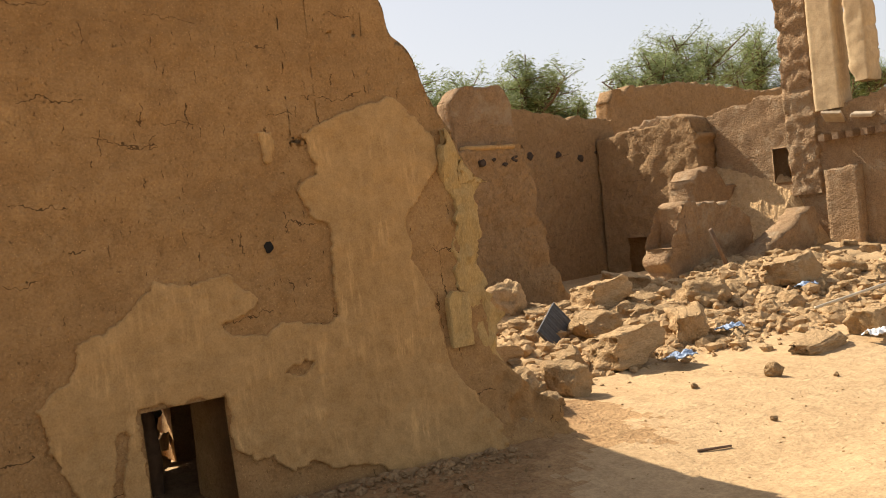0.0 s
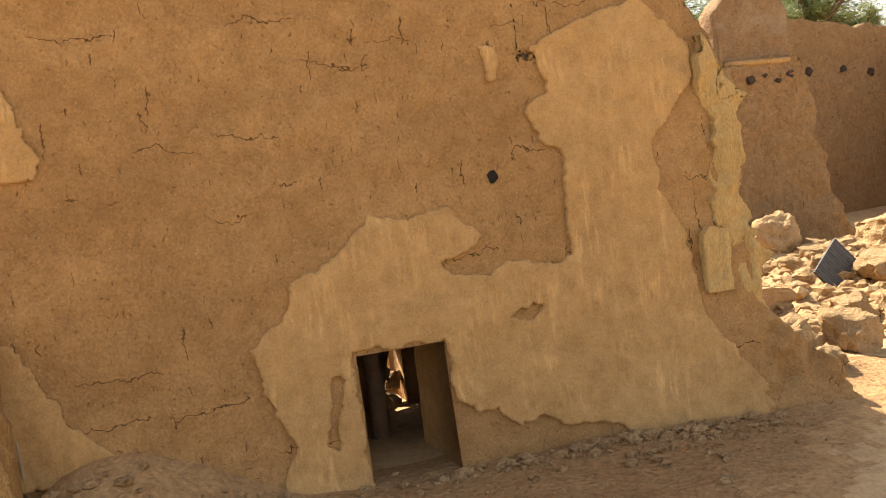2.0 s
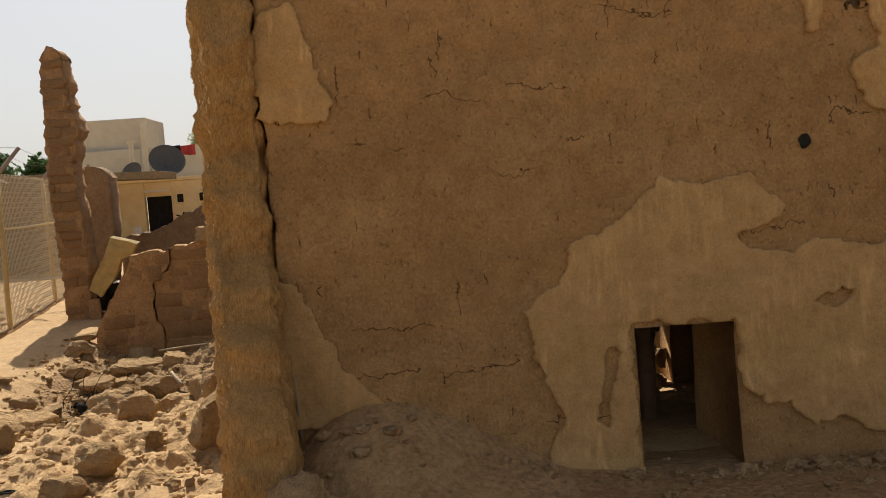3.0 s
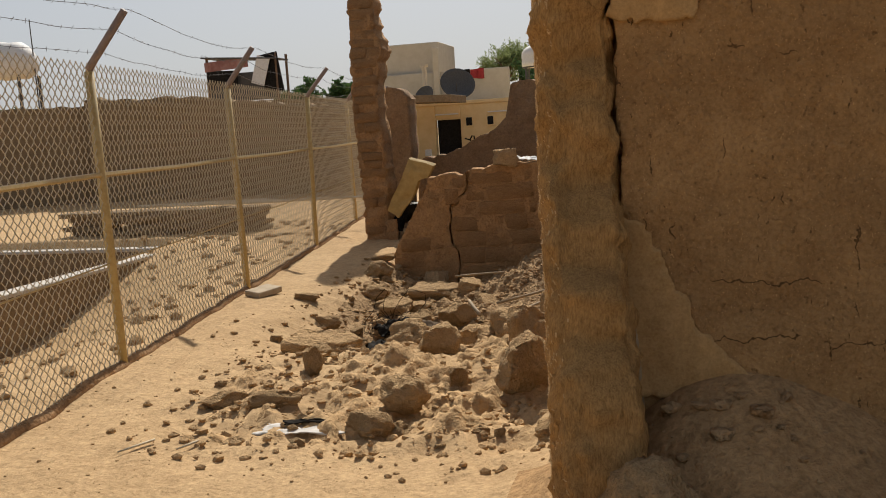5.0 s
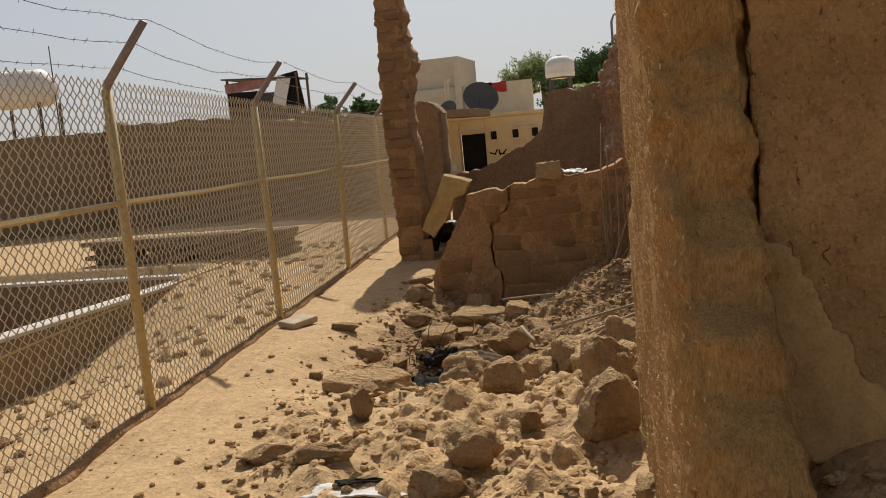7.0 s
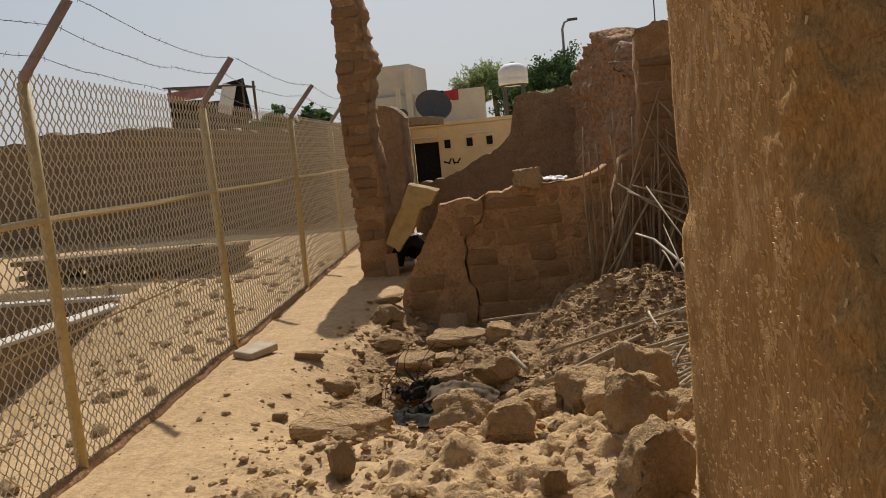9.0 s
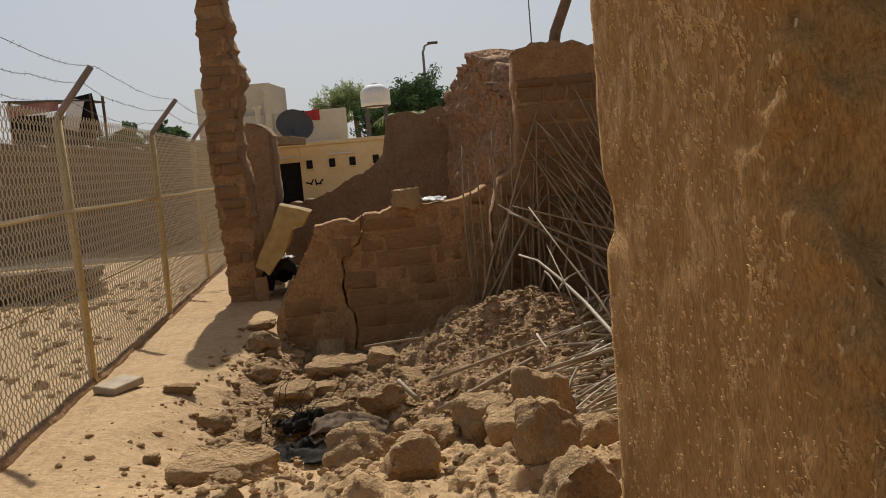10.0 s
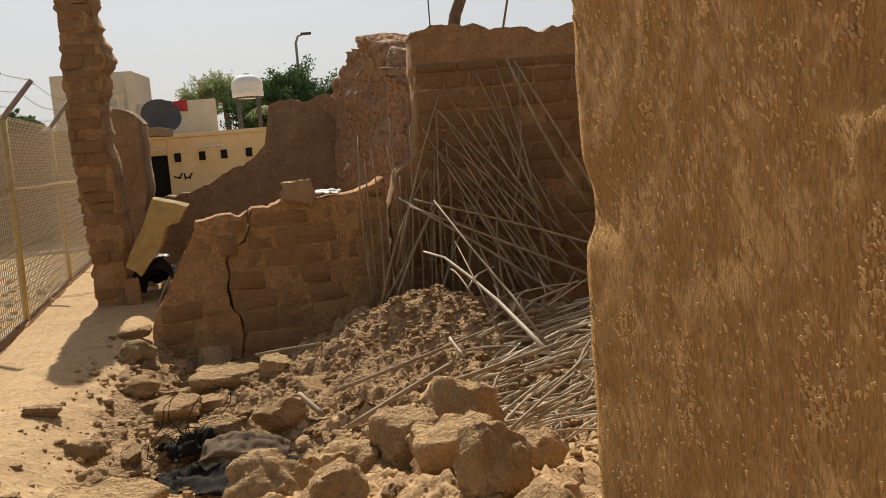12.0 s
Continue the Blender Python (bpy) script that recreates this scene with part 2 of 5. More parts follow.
WOOD = plain("weathered_wood", (0.10, 0.06, 0.035), (0.24, 0.15, 0.085), 0.85, scale=7)
# Near-black for the shade inside the empty beam sockets.
SOCKET_DARK = plain("socket_shade", (0.025, 0.016, 0.010), (0.07, 0.045, 0.028), 0.9, scale=12)
RUST = plain("faded_red_board", (0.22, 0.07, 0.06), (0.42, 0.24, 0.20), 0.8, scale=3)
PAPER = plain("dusty_torn_plastic", (0.40, 0.36, 0.30), (0.62, 0.58, 0.52), 0.7, scale=9)
DUSTY = plain("dusty_concrete", (0.36, 0.27, 0.17), (0.50, 0.40, 0.27), 0.9, scale=9)
DUSTY_METAL = plain("dusty_grey_metal", (0.085, 0.060, 0.040), (0.19, 0.14, 0.092), 0.95, scale=5)
RED = plain("red_cloth", (0.30, 0.02, 0.02), (0.42, 0.04, 0.04), 0.8)
BLUE = plain("faded_blue_plastic", (0.16, 0.24, 0.36), (0.40, 0.48, 0.60), 0.6)
GREY = plain("grey_metal", (0.06, 0.058, 0.054), (0.11, 0.105, 0.10), 0.85)
for dull in (DARK, BLACK, DUSTY_METAL):
    dull.node_tree.nodes["Principled BSDF"].inputs["Specular IOR Level"].default_value = 0.05
LEAF = leaf_mat("olive_leaf", (0.16, 0.20, 0.065), (0.38, 0.43, 0.18))
LEAF_DARK = leaf_mat("dark_leaf", (0.03, 0.065, 0.02), (0.09, 0.15, 0.045))


# ---- builders ----
def part(name, bm, material, parent=None, label=""):
    me = bpy.data.meshes.new(name)
    bm.to_mesh(me)
    bm.free()
    me.materials.append(material)
    ob = new(name, me)
    if parent is not None:
        ob.parent = parent
    if label:
        tagged(ob, label)
    return ob


def smooth(ob):
    ob.data.shade_smooth()
    return ob


def thing(name, label, category, group="", kind="", at=(0, 0, 0)):
    ob = new(name)
    ob.location = at
    ob.empty_display_size = 0.1
    return tagged(ob, label, category, group, kind)


def share(name, me, parent, m):
    ob = new(name, me)
    ob.parent = parent
    ob.matrix_local = m
    return ob


def lerp_table(table, x):
    if x <= table[0][0]:
        return table[0][1]
    for (a, va), (b, vb) in zip(table, table[1:]):
        if x <= b:
            return va + (vb - va) * (x - a) / (b - a)
    return table[-1][1]


def fract(x, y, z, octaves=4):
    return noise.fractal((x, y, z), 0.7, 2.0, octaves)


def wall_mesh(p0, p1, thick, base, top, left=None, right=None, step=0.06, rough=0.02, jag=0.05, freq=3.0, holes=(), bulge=None, depth_steps=3, end_rough=0.8):
    """An upright eroded wall from p0 to p1 (plan), its body on the left of that line. top: (s, z) table; left, right: (z, s) tables of its ends;
    holes: (s0, s1, z0, z1) openings that go through; bulge(s, z): metres by which the front stands forward."""
    a, b = Vector((*p0, 0)), Vector((*p1, 0))
    along = (b - a)
    length = along.length
    along.normalize()
    inward = Vector((-along.y, along.x, 0))
    left = left or [(0, 0.0)]
    right = right or [(0, length)]
    smin, smax = min(v for _, v in left), max(v for _, v in right)
    ztop = max(z for _, z in top) + 1.7 * jag
    n, m = max(2, round((smax - smin) / step)), max(2, round((ztop - base) / step))
    ss = [smin + (smax - smin) * i / n for i in range(n + 1)]
    zs = [base + (ztop - base) * k / m for k in range(m + 1)]
    cut = []
    for s0, s1, z0, z1 in holes:
        i0, i1 = (min(range(n + 1), key=lambda i: abs(ss[i] - s)) for s in (s0, s1))
        k0, k1 = (min(range(m + 1), key=lambda k: abs(zs[k] - z)) for z in (z0, z1))
        ss[i0], ss[i1], zs[k0], zs[k1] = s0, s1, z0, z1
        cut.append((i0, i1, k0, k1))
    tops = [lerp_table(top, s) + jag * fract(s * 4 + p0[0], p0[1], 3.1) for s in ss]
    lefts = [lerp_table(left, z) + rough * 1.5 * fract(z * freq * 1.5, p0[1], 7.7) for z in zs]
    rights = [lerp_table(right, z) + rough * 1.5 * fract(z * freq * 1.5, p0[0], 1.7) for z in zs]
    w = depth_steps
    bm = bmesh.new()

    def make(i, k, j):
        s = min(max(ss[i], lefts[k]), rights[k])
        z = min(zs[k], tops[i])
        q = a + along * s + inward * (thick * j / w)
        d = rough * fract(q.x * freq, q.y * freq, z * freq, 5)
        if j == 0:
            q -= inward * (d + (bulge(s, z) if bulge else 0))
        elif j == w:
            q += inward * d
        else:
            q += Vector((d, d, 0)) * end_rough
            z += d * 0.6 if k == m else 0
        return bm.verts.new((q.x, q.y, z))

    front = [[make(i, k, 0) for k in range(m + 1)] for i in range(n + 1)]
    back = [[make(i, k, w) for k in range(m + 1)] for i in range(n + 1)]
    gone = {(i, k) for i0, i1, k0, k1 in cut for i in range(i0, i1) for k in range(k0, k1)}
    faces = []
    for i in range(n):
        for k in range(m):
            if (i, k) in gone:
                continue
            faces.append((front[i][k], front[i + 1][k], front[i + 1][k + 1], front[i][k + 1]))
            faces.append((back[i + 1][k], back[i][k], back[i][k + 1], back[i + 1][k + 1]))
    for i0, i1, k0, k1 in cut:
        for i in range(i0, i1):
            faces.append((front[i][k1], front[i + 1][k1], back[i + 1][k1], back[i][k1]))
            faces.append((front[i + 1][k0], front[i][k0], back[i][k0], back[i + 1][k0]))
        for k in range(k0, k1):
            faces.append((front[i0][k], front[i0][k + 1], back[i0][k + 1], back[i0][k]))
            faces.append((front[i1][k + 1], front[i1][k], back[i1][k], back[i1][k + 1]))
    tp = [[front[i][m]] + [make(i, m, j) for j in range(1, w)] + [back[i][m]] for i in range(n + 1)]
    for i in range(n):
        for j in range(w):
            faces.append((tp[i][j], tp[i + 1][j], tp[i + 1][j + 1], tp[i][j + 1]))
    for i, flip in ((0, True), (n, False)):
        cap = [[front[i][k]] + [make(i, k, j) for j in range(1, w)] + [back[i][k]] for k in range(m)] + [tp[i]]
        for k in range(m):
            for j in range(w):
                f = (cap[k][j], cap[k][j + 1], cap[k + 1][j + 1], cap[k + 1][j])
                faces.append(f[::-1] if flip else f)
    for f in faces:
        bm.faces.new(f)
    bmesh.ops.remove_doubles(bm, verts=bm.verts, dist=0.0015)
    return bm


def wall(name, label, *args, material=None, kind="structure", category="wall", parent=None, **kw):
    bm = wall_mesh(*args, **kw)
    ob = smooth(part(name, bm, material or MUD, parent))
    return tagged(ob, label, category, kind=kind)


def box_mesh(sx, sy, sz, bevel=0.0, seg=1, centre=(0, 0, 0)):
    bm = bmesh.new()
    bmesh.ops.create_cube(bm, size=1, matrix=Matrix.Translation(centre) @ Matrix.Diagonal((sx, sy, sz, 1)))
    if bevel:
        bmesh.ops.bevel(bm, geom=bm.edges[:], offset=bevel, segments=seg, affect="EDGES", profile=0.5)
    return bm


def tube(bm, pts, r0, r1=None, sides=6):
    """A tapered tube along points, added to bm."""
    r1 = r0 if r1 is None else r1
    pts = [Vector(p) for p in pts]
    rings = []
    for i, p in enumerate(pts):
        d = (pts[min(i + 1, len(pts) - 1)] - pts[max(i - 1, 0)]).normalized()
        u = d.orthogonal().normalized()
        if i and rings:
            u = (prev - d * prev.dot(d)).normalized()
        prev = u
        v = d.cross(u)
        r = r0 + (r1 - r0) * i / (len(pts) - 1)
        rings.append([bm.verts.new(p + (u * math.cos(t) + v * math.sin(t)) * r) for t in (2 * math.pi * k / sides for k in range(sides))])
    for q0, q1 in zip(rings, rings[1:]):
        for k in range(sides):
            bm.faces.new((q0[k], q0[(k + 1) % sides], q1[(k + 1) % sides], q1[k]))
    bm.faces.new(rings[0][::-1])
    bm.faces.new(rings[-1])
    return bm


def rock_mesh(name, seed, blocky, material):
    """A broken lump of mud brick: rounded clod or chipped block."""
    bm = bmesh.new()
    rnd = random.Random(seed)
    bmesh.ops.create_icosphere(bm, subdivisions=4, radius=0.62 if blocky else 0.56)
    if blocky:
        planes = [(Vector(d) + Vector((rnd.uniform(-1, 1), rnd.uniform(-1, 1), rnd.uniform(-1, 1))) * 0.16, rnd.uniform(0.34, 0.44)) for d in ((1, 0, 0), (-1, 0, 0), (0, 1, 0), (0, -1, 0), (0, 0, 1), (0, 0, -1))]
    else:
        planes = []
    planes += [(Vector((rnd.uniform(-1, 1), rnd.uniform(-1, 1), rnd.uniform(-0.6, 1))), rnd.uniform(0.34, 0.46)) for _ in range(4 if blocky else 9)]
    for v in bm.verts:
        for nrm, d in planes:
            u = nrm.normalized()
            e = v.co.dot(u) - d
            if e > 0:
                v.co -= u * e * 0.96
    bm.normal_update()
    for v in bm.verts:
        p = v.co.copy()
        v.co += v.normal * (0.085 * fract(p.x * 2.2 + seed, p.y * 2.2, p.z * 2.2, 3) + 0.06 * fract(p.x * 6, p.y * 6 + seed, p.z * 6, 4) - 0.05 * max(0, fract(p.x * 11 + seed, p.y * 11, p.z * 11, 2)))
    me = bpy.data.meshes.new(name)
    bm.to_mesh(me)
    bm.free()
    me.materials.append(material)
    me.shade_smooth()
    return me


# ---- ground ----
def hill(x, y, cx, cy, rx, ry, h):
    d = ((x - cx) / rx) ** 2 + ((y - cy) / ry) ** 2
    return h * math.exp(-d)


def ramp01(a, b, x):
    t = min(1, max(0, (x - a) / (b - a)))
    return t * t * (3 - 2 * t)


def fence_x(y):
    return -2.12 - 0.168 * (y - 5.36)


def roughness(x, y):
    """How broken the ground is: 0 on trodden ground, 1 in rubble."""
    ruin = ramp01(-1.6, -0.7, x + 0.12 * (y - 5)) * ramp01(3.4, 4.4, y) * (1 - ramp01(9.9, 10.4, y)) * (1 - ramp01(2.5, 3.2, x))
    yard = ramp01(3.6, 4.6, y + 0.12 * (x - 8)) * ramp01(5.8, 6.6, x) * (1 - ramp01(22, 26, x)) * (1 - ramp01(6.6, 7.8, y) * (1 - ramp01(12.5, 14, x)))
    return max(ruin, yard)


def ground(x, y):
    z = 0.12
    z += 0.15 * ramp01(1.6, 3.4, y) * ramp01(1.2, 2.0, x)
    z += hill(x, y, 1.65, 3.4, 0.55, 0.55, 0.40) + hill(x, y, 2.2, 3.5, 0.55, 0.35, 0.16)
    z += hill(x, y, 5.55, 3.75, 0.55, 0.4, 0.22)
    # ruined room: hollow, then the mound of fallen earth under the reeds
    inside = ramp01(-2.0, -1.0, x) * ramp01(5.4, 7.2, y) * (1 - ramp01(13.5, 15, y)) * (1 - ramp01(4, 5, x))
    z -= 0.33 * inside
    z += hill(x, y, 0.75, 9.3, 0.95, 0.85, 0.60) + hill(x, y, 1.4, 7.6, 0.7, 1.1, 0.22)
    z -= hill(x, y, -0.65, 7.4, 0.55, 0.4, 0.12)
    z += hill(x, y, 0.2, 5.4, 0.8, 0.5, 0.10)
    # courtyard heap
    z += 0.35 * ramp01(4.0, 7.0, y) * ramp01(6.5, 8.5, x) * (1 - ramp01(24, 30, x)) * (1 - ramp01(6.4, 8.2, y) * (1 - ramp01(12.5, 14.5, x))) * (1 - ramp01(9.0, 11.3, y))
    if -10.1 < x < -6.0 and 7.85 < y < 12.45:
        return -1.7
    # beyond the fence the land drops
    out = ramp01(0.4, 2.6, fence_x(y) - x) * (1 - ramp01(8.5, 12.6, y))
    z -= 0.80 * out
    z += 0.02 * fract(x * 0.9, y * 0.9, 0.3)
    r = roughness(x, y)
    z += (0.010 + 0.05 * r) * fract(x * 2.6, y * 2.6, 5.2, 5) + (0.002 + 0.085 * r) * fract(x * 6, y * 6, 1.2, 3) * (0.4 + 0.6 * abs(fract(x * 1.1, y * 1.1, 8.8, 2))) + 0.022 * r * fract(x * 15, y * 15, 6.2, 2)
    return z


def graded(lo, hi, step, far):
    mid = [lo + step * i for i in range(int((hi - lo) / step) + 1)]
    outer, d = [], step
    x = mid[-1]
    while x < far:
        d *= 1.22
        x += d
        outer.append(x)
    inner, d, x = [], step, lo
    while x > -far:
        d *= 1.22
        x -= d
        inner.append(x)
    return inner[::-1] + mid + outer


gx, gy = graded(-6.0, 12.0, 0.055, 1500), graded(-1.5, 11.5, 0.055, 1500)
gverts = [(x, y, ground(x, y)) for y in gy for x in gx]
gn = len(gx)
gfaces = [(j * gn + i, j * gn + i + 1, (j + 1) * gn + i + 1, (j + 1) * gn + i) for j in range(len(gy) - 1) for i in range(gn - 1)]
gme = bpy.data.meshes.new("ground")
gme.from_pydata(gverts, [], gfaces)
gme.materials.append(SAND)
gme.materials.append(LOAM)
gme.materials.append(SHADE_EARTH)
gme.materials.append(SHADE_EARTH_DEEP)
for f, poly in zip(gfaces, gme.polygons):
    fx, fy, fz = gverts[f[0]]
    if -1.7 < fx < 3.2 and fy + 0.5 * fract(fx * 1.5, fy * 1.5, 9) + 0.25 * fract(fx * 7, fy * 7, 2) > 6.9 - 0.25 * (fx - 0.3) and fy < 10.6 and roughness(fx, fy) > 0.45:
        poly.material_index = 1
    # Darker earth painted over the strip that the tall wall shades.
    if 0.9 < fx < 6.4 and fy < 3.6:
        shade_depth = fy + 0.5 * fract(fx * 1.2, fy * 1.2, 4) + 0.2 * fract(fx * 6, fy * 6, 2) - 2.1 - 0.6 * max(0, fx - 4.2) - 0.8 * max(0, 1.5 - fx) + random.uniform(-0.09, 0.09)
        poly.material_index = 3 if shade_depth > 0.1 and fx > 2.6 else 2 if shade_depth > -0.4 else poly.material_index
gme.shade_smooth()
tagged(new("ground", gme), "dusty trodden sand with broken earth and grit", "ground", kind="structure")


# ---- the tall mud house wall ----
def house_bulge(s, z):
    x = 1.36 + s
    edge = ramp01(4.95, 5.3, x)
    lumps = edge * (0.035 + 0.05 * (1 - ramp01(0.5, 1.0, z))) * fract(x * 5.5, 2.2, z * 3.2, 4) + 0.05 * (1 - ramp01(0.5, 0.9, z)) * ramp01(5.0, 5.4, x) * abs(fract(x * 9, 7.2, z * 9, 3))
    return lumps + 0.10 * math.exp(-max(0, z - 0.2) / 0.5) + 0.22 * ramp01(4.4, 5.5, x) * math.exp(-max(0, z - 0.2) / 0.55) + 0.05 * ramp01(4.2, 4.6, x) * (1 - ramp01(2.0, 2.8, z))


WY = 3.41
house_wall = wall("wall_house", "tall tan mud wall with cracks and patches of old plaster", (1.36, WY), (5.7, WY), 0.55, -0.3, [(0, 4.9), (1.2, 5.4), (2.4, 5.3), (2.9, 4.5), (3.4, 3.6), (3.75, 2.9), (4.2, 2.4)],
                  right=[(-0.3, 4.5), (0.45, 4.33), (0.69, 4.08), (0.88, 3.93), (1.26, 3.94), (1.42, 3.86), (1.72, 3.93), (2.1, 3.96), (2.37, 3.85), (2.64, 3.70), (2.89, 3.62), (3.0, 3.48), (3.3, 3.4), (4.2, 3.1), (5.5, 2.7)],
                  left=[(-0.3, 0.09), (0.6, 0.075), (1.2, 0.05), (2.0, 0.035), (4.2, 0.02)], step=0.03, rough=0.014, jag=0.12, freq=4.0, holes=[(1.63, 2.09, 0.16, 0.93)], bulge=house_bulge, material=MUD)

JAMB_A, JAMB_B = Vector((0.93, 4.73, 0)), Vector((1.12, 3.30, 0))
JAMB_END = [(-0.3, 1.97), (0.3, 1.94), (0.55, 1.89), (0.74, 1.85), (0.86, 1.74), (1.02, 1.73), (1.13, 1.60), (1.32, 1.57), (1.44, 1.44), (1.68, 1.46), (1.82, 1.37), (2.1, 1.44), (2.3, 1.47), (2.5, 1.39), (4, 1.37)]
JAMB_THICK = [(-0.3, 0.34), (0.7, 0.315), (1.3, 0.295), (1.7, 0.285), (2.3, 0.275), (5, 0.27)]


def jamb_mesh(step=0.02, top=4.6):
    """Thick wall whose broken end is a rounded, lumpy nose of weathered bulges."""
    d = (JAMB_B - JAMB_A).normalized()
    out = Vector((d.y, -d.x, 0))
    bm = bmesh.new()
    rings = []
    flat, nose = 52, 34
    for k in range(int((top + 0.3) / step) + 1):
        z = -0.3 + k * step
        half = lerp_table(JAMB_THICK, z) / 2
        ring = []
        for j in range(2 * flat + nose + 1):
            if j < flat:
                along, across, nrm = j / flat, 1.0, out
            elif j <= flat + nose:
                a = math.pi * (j - flat) / nose
                across = math.copysign(abs(math.cos(a)) ** (0.62 if a < math.pi / 2 else 0.34), math.cos(a))
                along = 1.0 + math.sin(a) ** (0.72 if a < math.pi / 2 else 0.5)
                nrm = (out * math.cos(a) + d * math.sin(a)).normalized()
            else:
                along, across, nrm = 1.0 - (j - flat - nose) / flat, -1.0, -out
            w = across * half
            zz = z + 0.10 * fract(w * 5, 1.7, z * 1.5, 2)
            reach = lerp_table(JAMB_END, zz) - 0.17
            s = reach * min(along, 1.0) + 0.17 * max(0.0, along - 1.0)
            q = JAMB_A + d * s + out * (w - half)
            turned = ramp01(0.75, 1.15, along)
            bumps = 0.005 * fract(q.x * 9, q.y * 9, z * 5, 5) + 0.004 * fract(s * 2.2, z * 2.2, 4.4, 2)
            shelf = (z * 3.4 + 1.6 * fract(q.x * 2.5, q.y * 2.5, z * 1.6, 3)) % 1.0
            bumps += turned * (0.030 * fract(q.x * 6, q.y * 6, z * 5.5, 5) + 0.026 * abs(fract(q.x * 13, q.y * 13, z * 8, 3)) + 0.018 * ramp01(0.0, 0.75, 1 - shelf) * ramp01(0.0, 0.16, shelf) - 0.025)
            if across == 1.0:
                bumps -= 0.03 * ramp01(1.22, 1.32, z) * (1 - ramp01(1.38, 1.52, z)) * (1 - ramp01(0.1, 0.3, s))
            q += nrm * bumps
            ring.append(bm.verts.new((q.x, q.y, z)))
        rings.append(ring)
    n = len(rings[0])
    for lo, hi in zip(rings, rings[1:]):
        for j in range(n):
            bm.faces.new((lo[j], lo[(j + 1) % n], hi[(j + 1) % n], hi[j]))
    bm.faces.new(rings[-1])
    bmesh.ops.recalc_face_normals(bm, faces=bm.faces[:])
    return bm


jamb_wall = tagged(smooth(part("wall_jamb", jamb_mesh(), MUD_COL)), "broken end of a thick straw and mud wall, lumpy and eroded", "wall", kind="structure")


def straw_chips(owner, n, seed):
    """Chopped straw standing out of the mud face, in drifts, all lying roughly upright."""
    rnd = random.Random(seed)
    polys = [q for q in owner.data.polygons if q.normal.x < -0.75 and 0.1 < q.center.z < 3.0]
    tv, tf = [], []
    made = 0
    while made < n:
        q = rnd.choice(polys)
        c = q.center
        drift = fract(c.y * 3.0, c.z * 2.2, 6.6, 4)
        if rnd.random() > ramp01(0.1, 0.5, drift) * ramp01(0.0, 0.4, fract(c.y * 9, c.z * 9, 2.2, 3)) + 0.05:
            continue
        made += 1
        nrm = q.normal
        up = (Vector((rnd.gauss(0, 0.10), rnd.gauss(0, 0.30), 1)) - nrm * nrm.z).normalized()
        side = up.cross(nrm).normalized()
        ln, wd, th = 0.003 + 0.006 * rnd.random() ** 2, rnd.uniform(0.0012, 0.0026), rnd.uniform(0.0014, 0.0034)
        p = c + side * rnd.uniform(-0.013, 0.013) + up * rnd.uniform(-0.010, 0.010)
        o = len(tv)
        tilt = rnd.uniform(-0.3, 1.0)
        for e, lift in ((-ln, -0.001), (ln, th * (1 + tilt))):
            for sw, dn in ((-wd, -0.002), (wd, -0.002), (0, th)):
                tv.append(tuple(p + up * e + side * sw + nrm * (dn + lift)))
        tf += [(o, o + 1, o + 4, o + 3), (o + 1, o + 2, o + 5, o + 4), (o + 2, o, o + 3, o + 5), (o + 2, o + 1, o), (o + 3, o + 4, o + 5)]
    me = bpy.data.meshes.new("straw_chips")
    me.from_pydata(tv, [], tf)
    me.materials.append(STRAW)
    ob = new("straw_chips", me)
    return tagged(ob, "chopped straw standing out of the eroded mud face", "straw", kind="stuff")


straw_chips(jamb_wall, 7000, 4)

# Plug added behind the gap so that no light leaks through.
wall("wall_jamb_fill", "plug added to keep light out of the wall crack", (1.33, 3.52), (1.62, 3.52), 0.35, -0.3, [(0, 4.0), (0.3, 4.0)], step=0.06, rough=0.02, material=MUD_DARK)
# Edge strip lighter than the wall: sunlight on it is in its colour.
wall("wall_house_edge", "ragged straw-mud edge at the broken end of the wall", (5.02, 3.30), (5.36, 3.30), 0.5, 0.7, [(0, 2.2), (0.1, 2.36), (0.2, 2.2), (0.3, 2.05)],
     left=[(0.7, 0.15), (0.95, 0.10), (1.3, 0.12), (1.6, 0.08), (1.9, 0.14), (2.1, 0.04), (2.4, 0.1)], right=[(0.7, 0.40), (0.9, 0.31), (1.1, 0.35), (1.34, 0.30), (1.6, 0.27), (1.9, 0.31), (2.06, 0.37), (2.2, 0.27), (2.4, 0.15)],
     step=0.02, rough=0.035, jag=0.06, freq=5, material=SUN_STRAW_MUD, depth_steps=10, bulge=lambda s, z: 0.03 * fract(s * 14, 3.3, z * 3.5, 4))
niche_block = wall_mesh((4.97, 3.27), (5.13, 3.25), 0.2, 0.95, [(0, 1.27), (0.05, 1.31), (0.16, 1.28)], step=0.012, rough=0.008, jag=0.02, freq=9, bulge=lambda s, z: -0.012 * ramp01(0.03, 0.05, s) * (1 - ramp01(0.11, 0.13, s)) * ramp01(1.0, 1.04, z))
tagged(smooth(part("wall_edge_block", niche_block, SUN_STRAW_MUD)), "pale yellow mud block set in the broken wall edge", "wall", kind="structure")

# added room behind the opening; its unseen sides and roof keep it dark
wall("wall_house_inner", "broken mud cross wall added to darken the room behind", (2.2, 5.0), (5.2, 5.0), 0.35, -0.3, [(0, 2.7), (3, 2.7)], step=0.06, rough=0.03, holes=[(1.24, 1.46, 0.10, 0.80)], material=MUD)
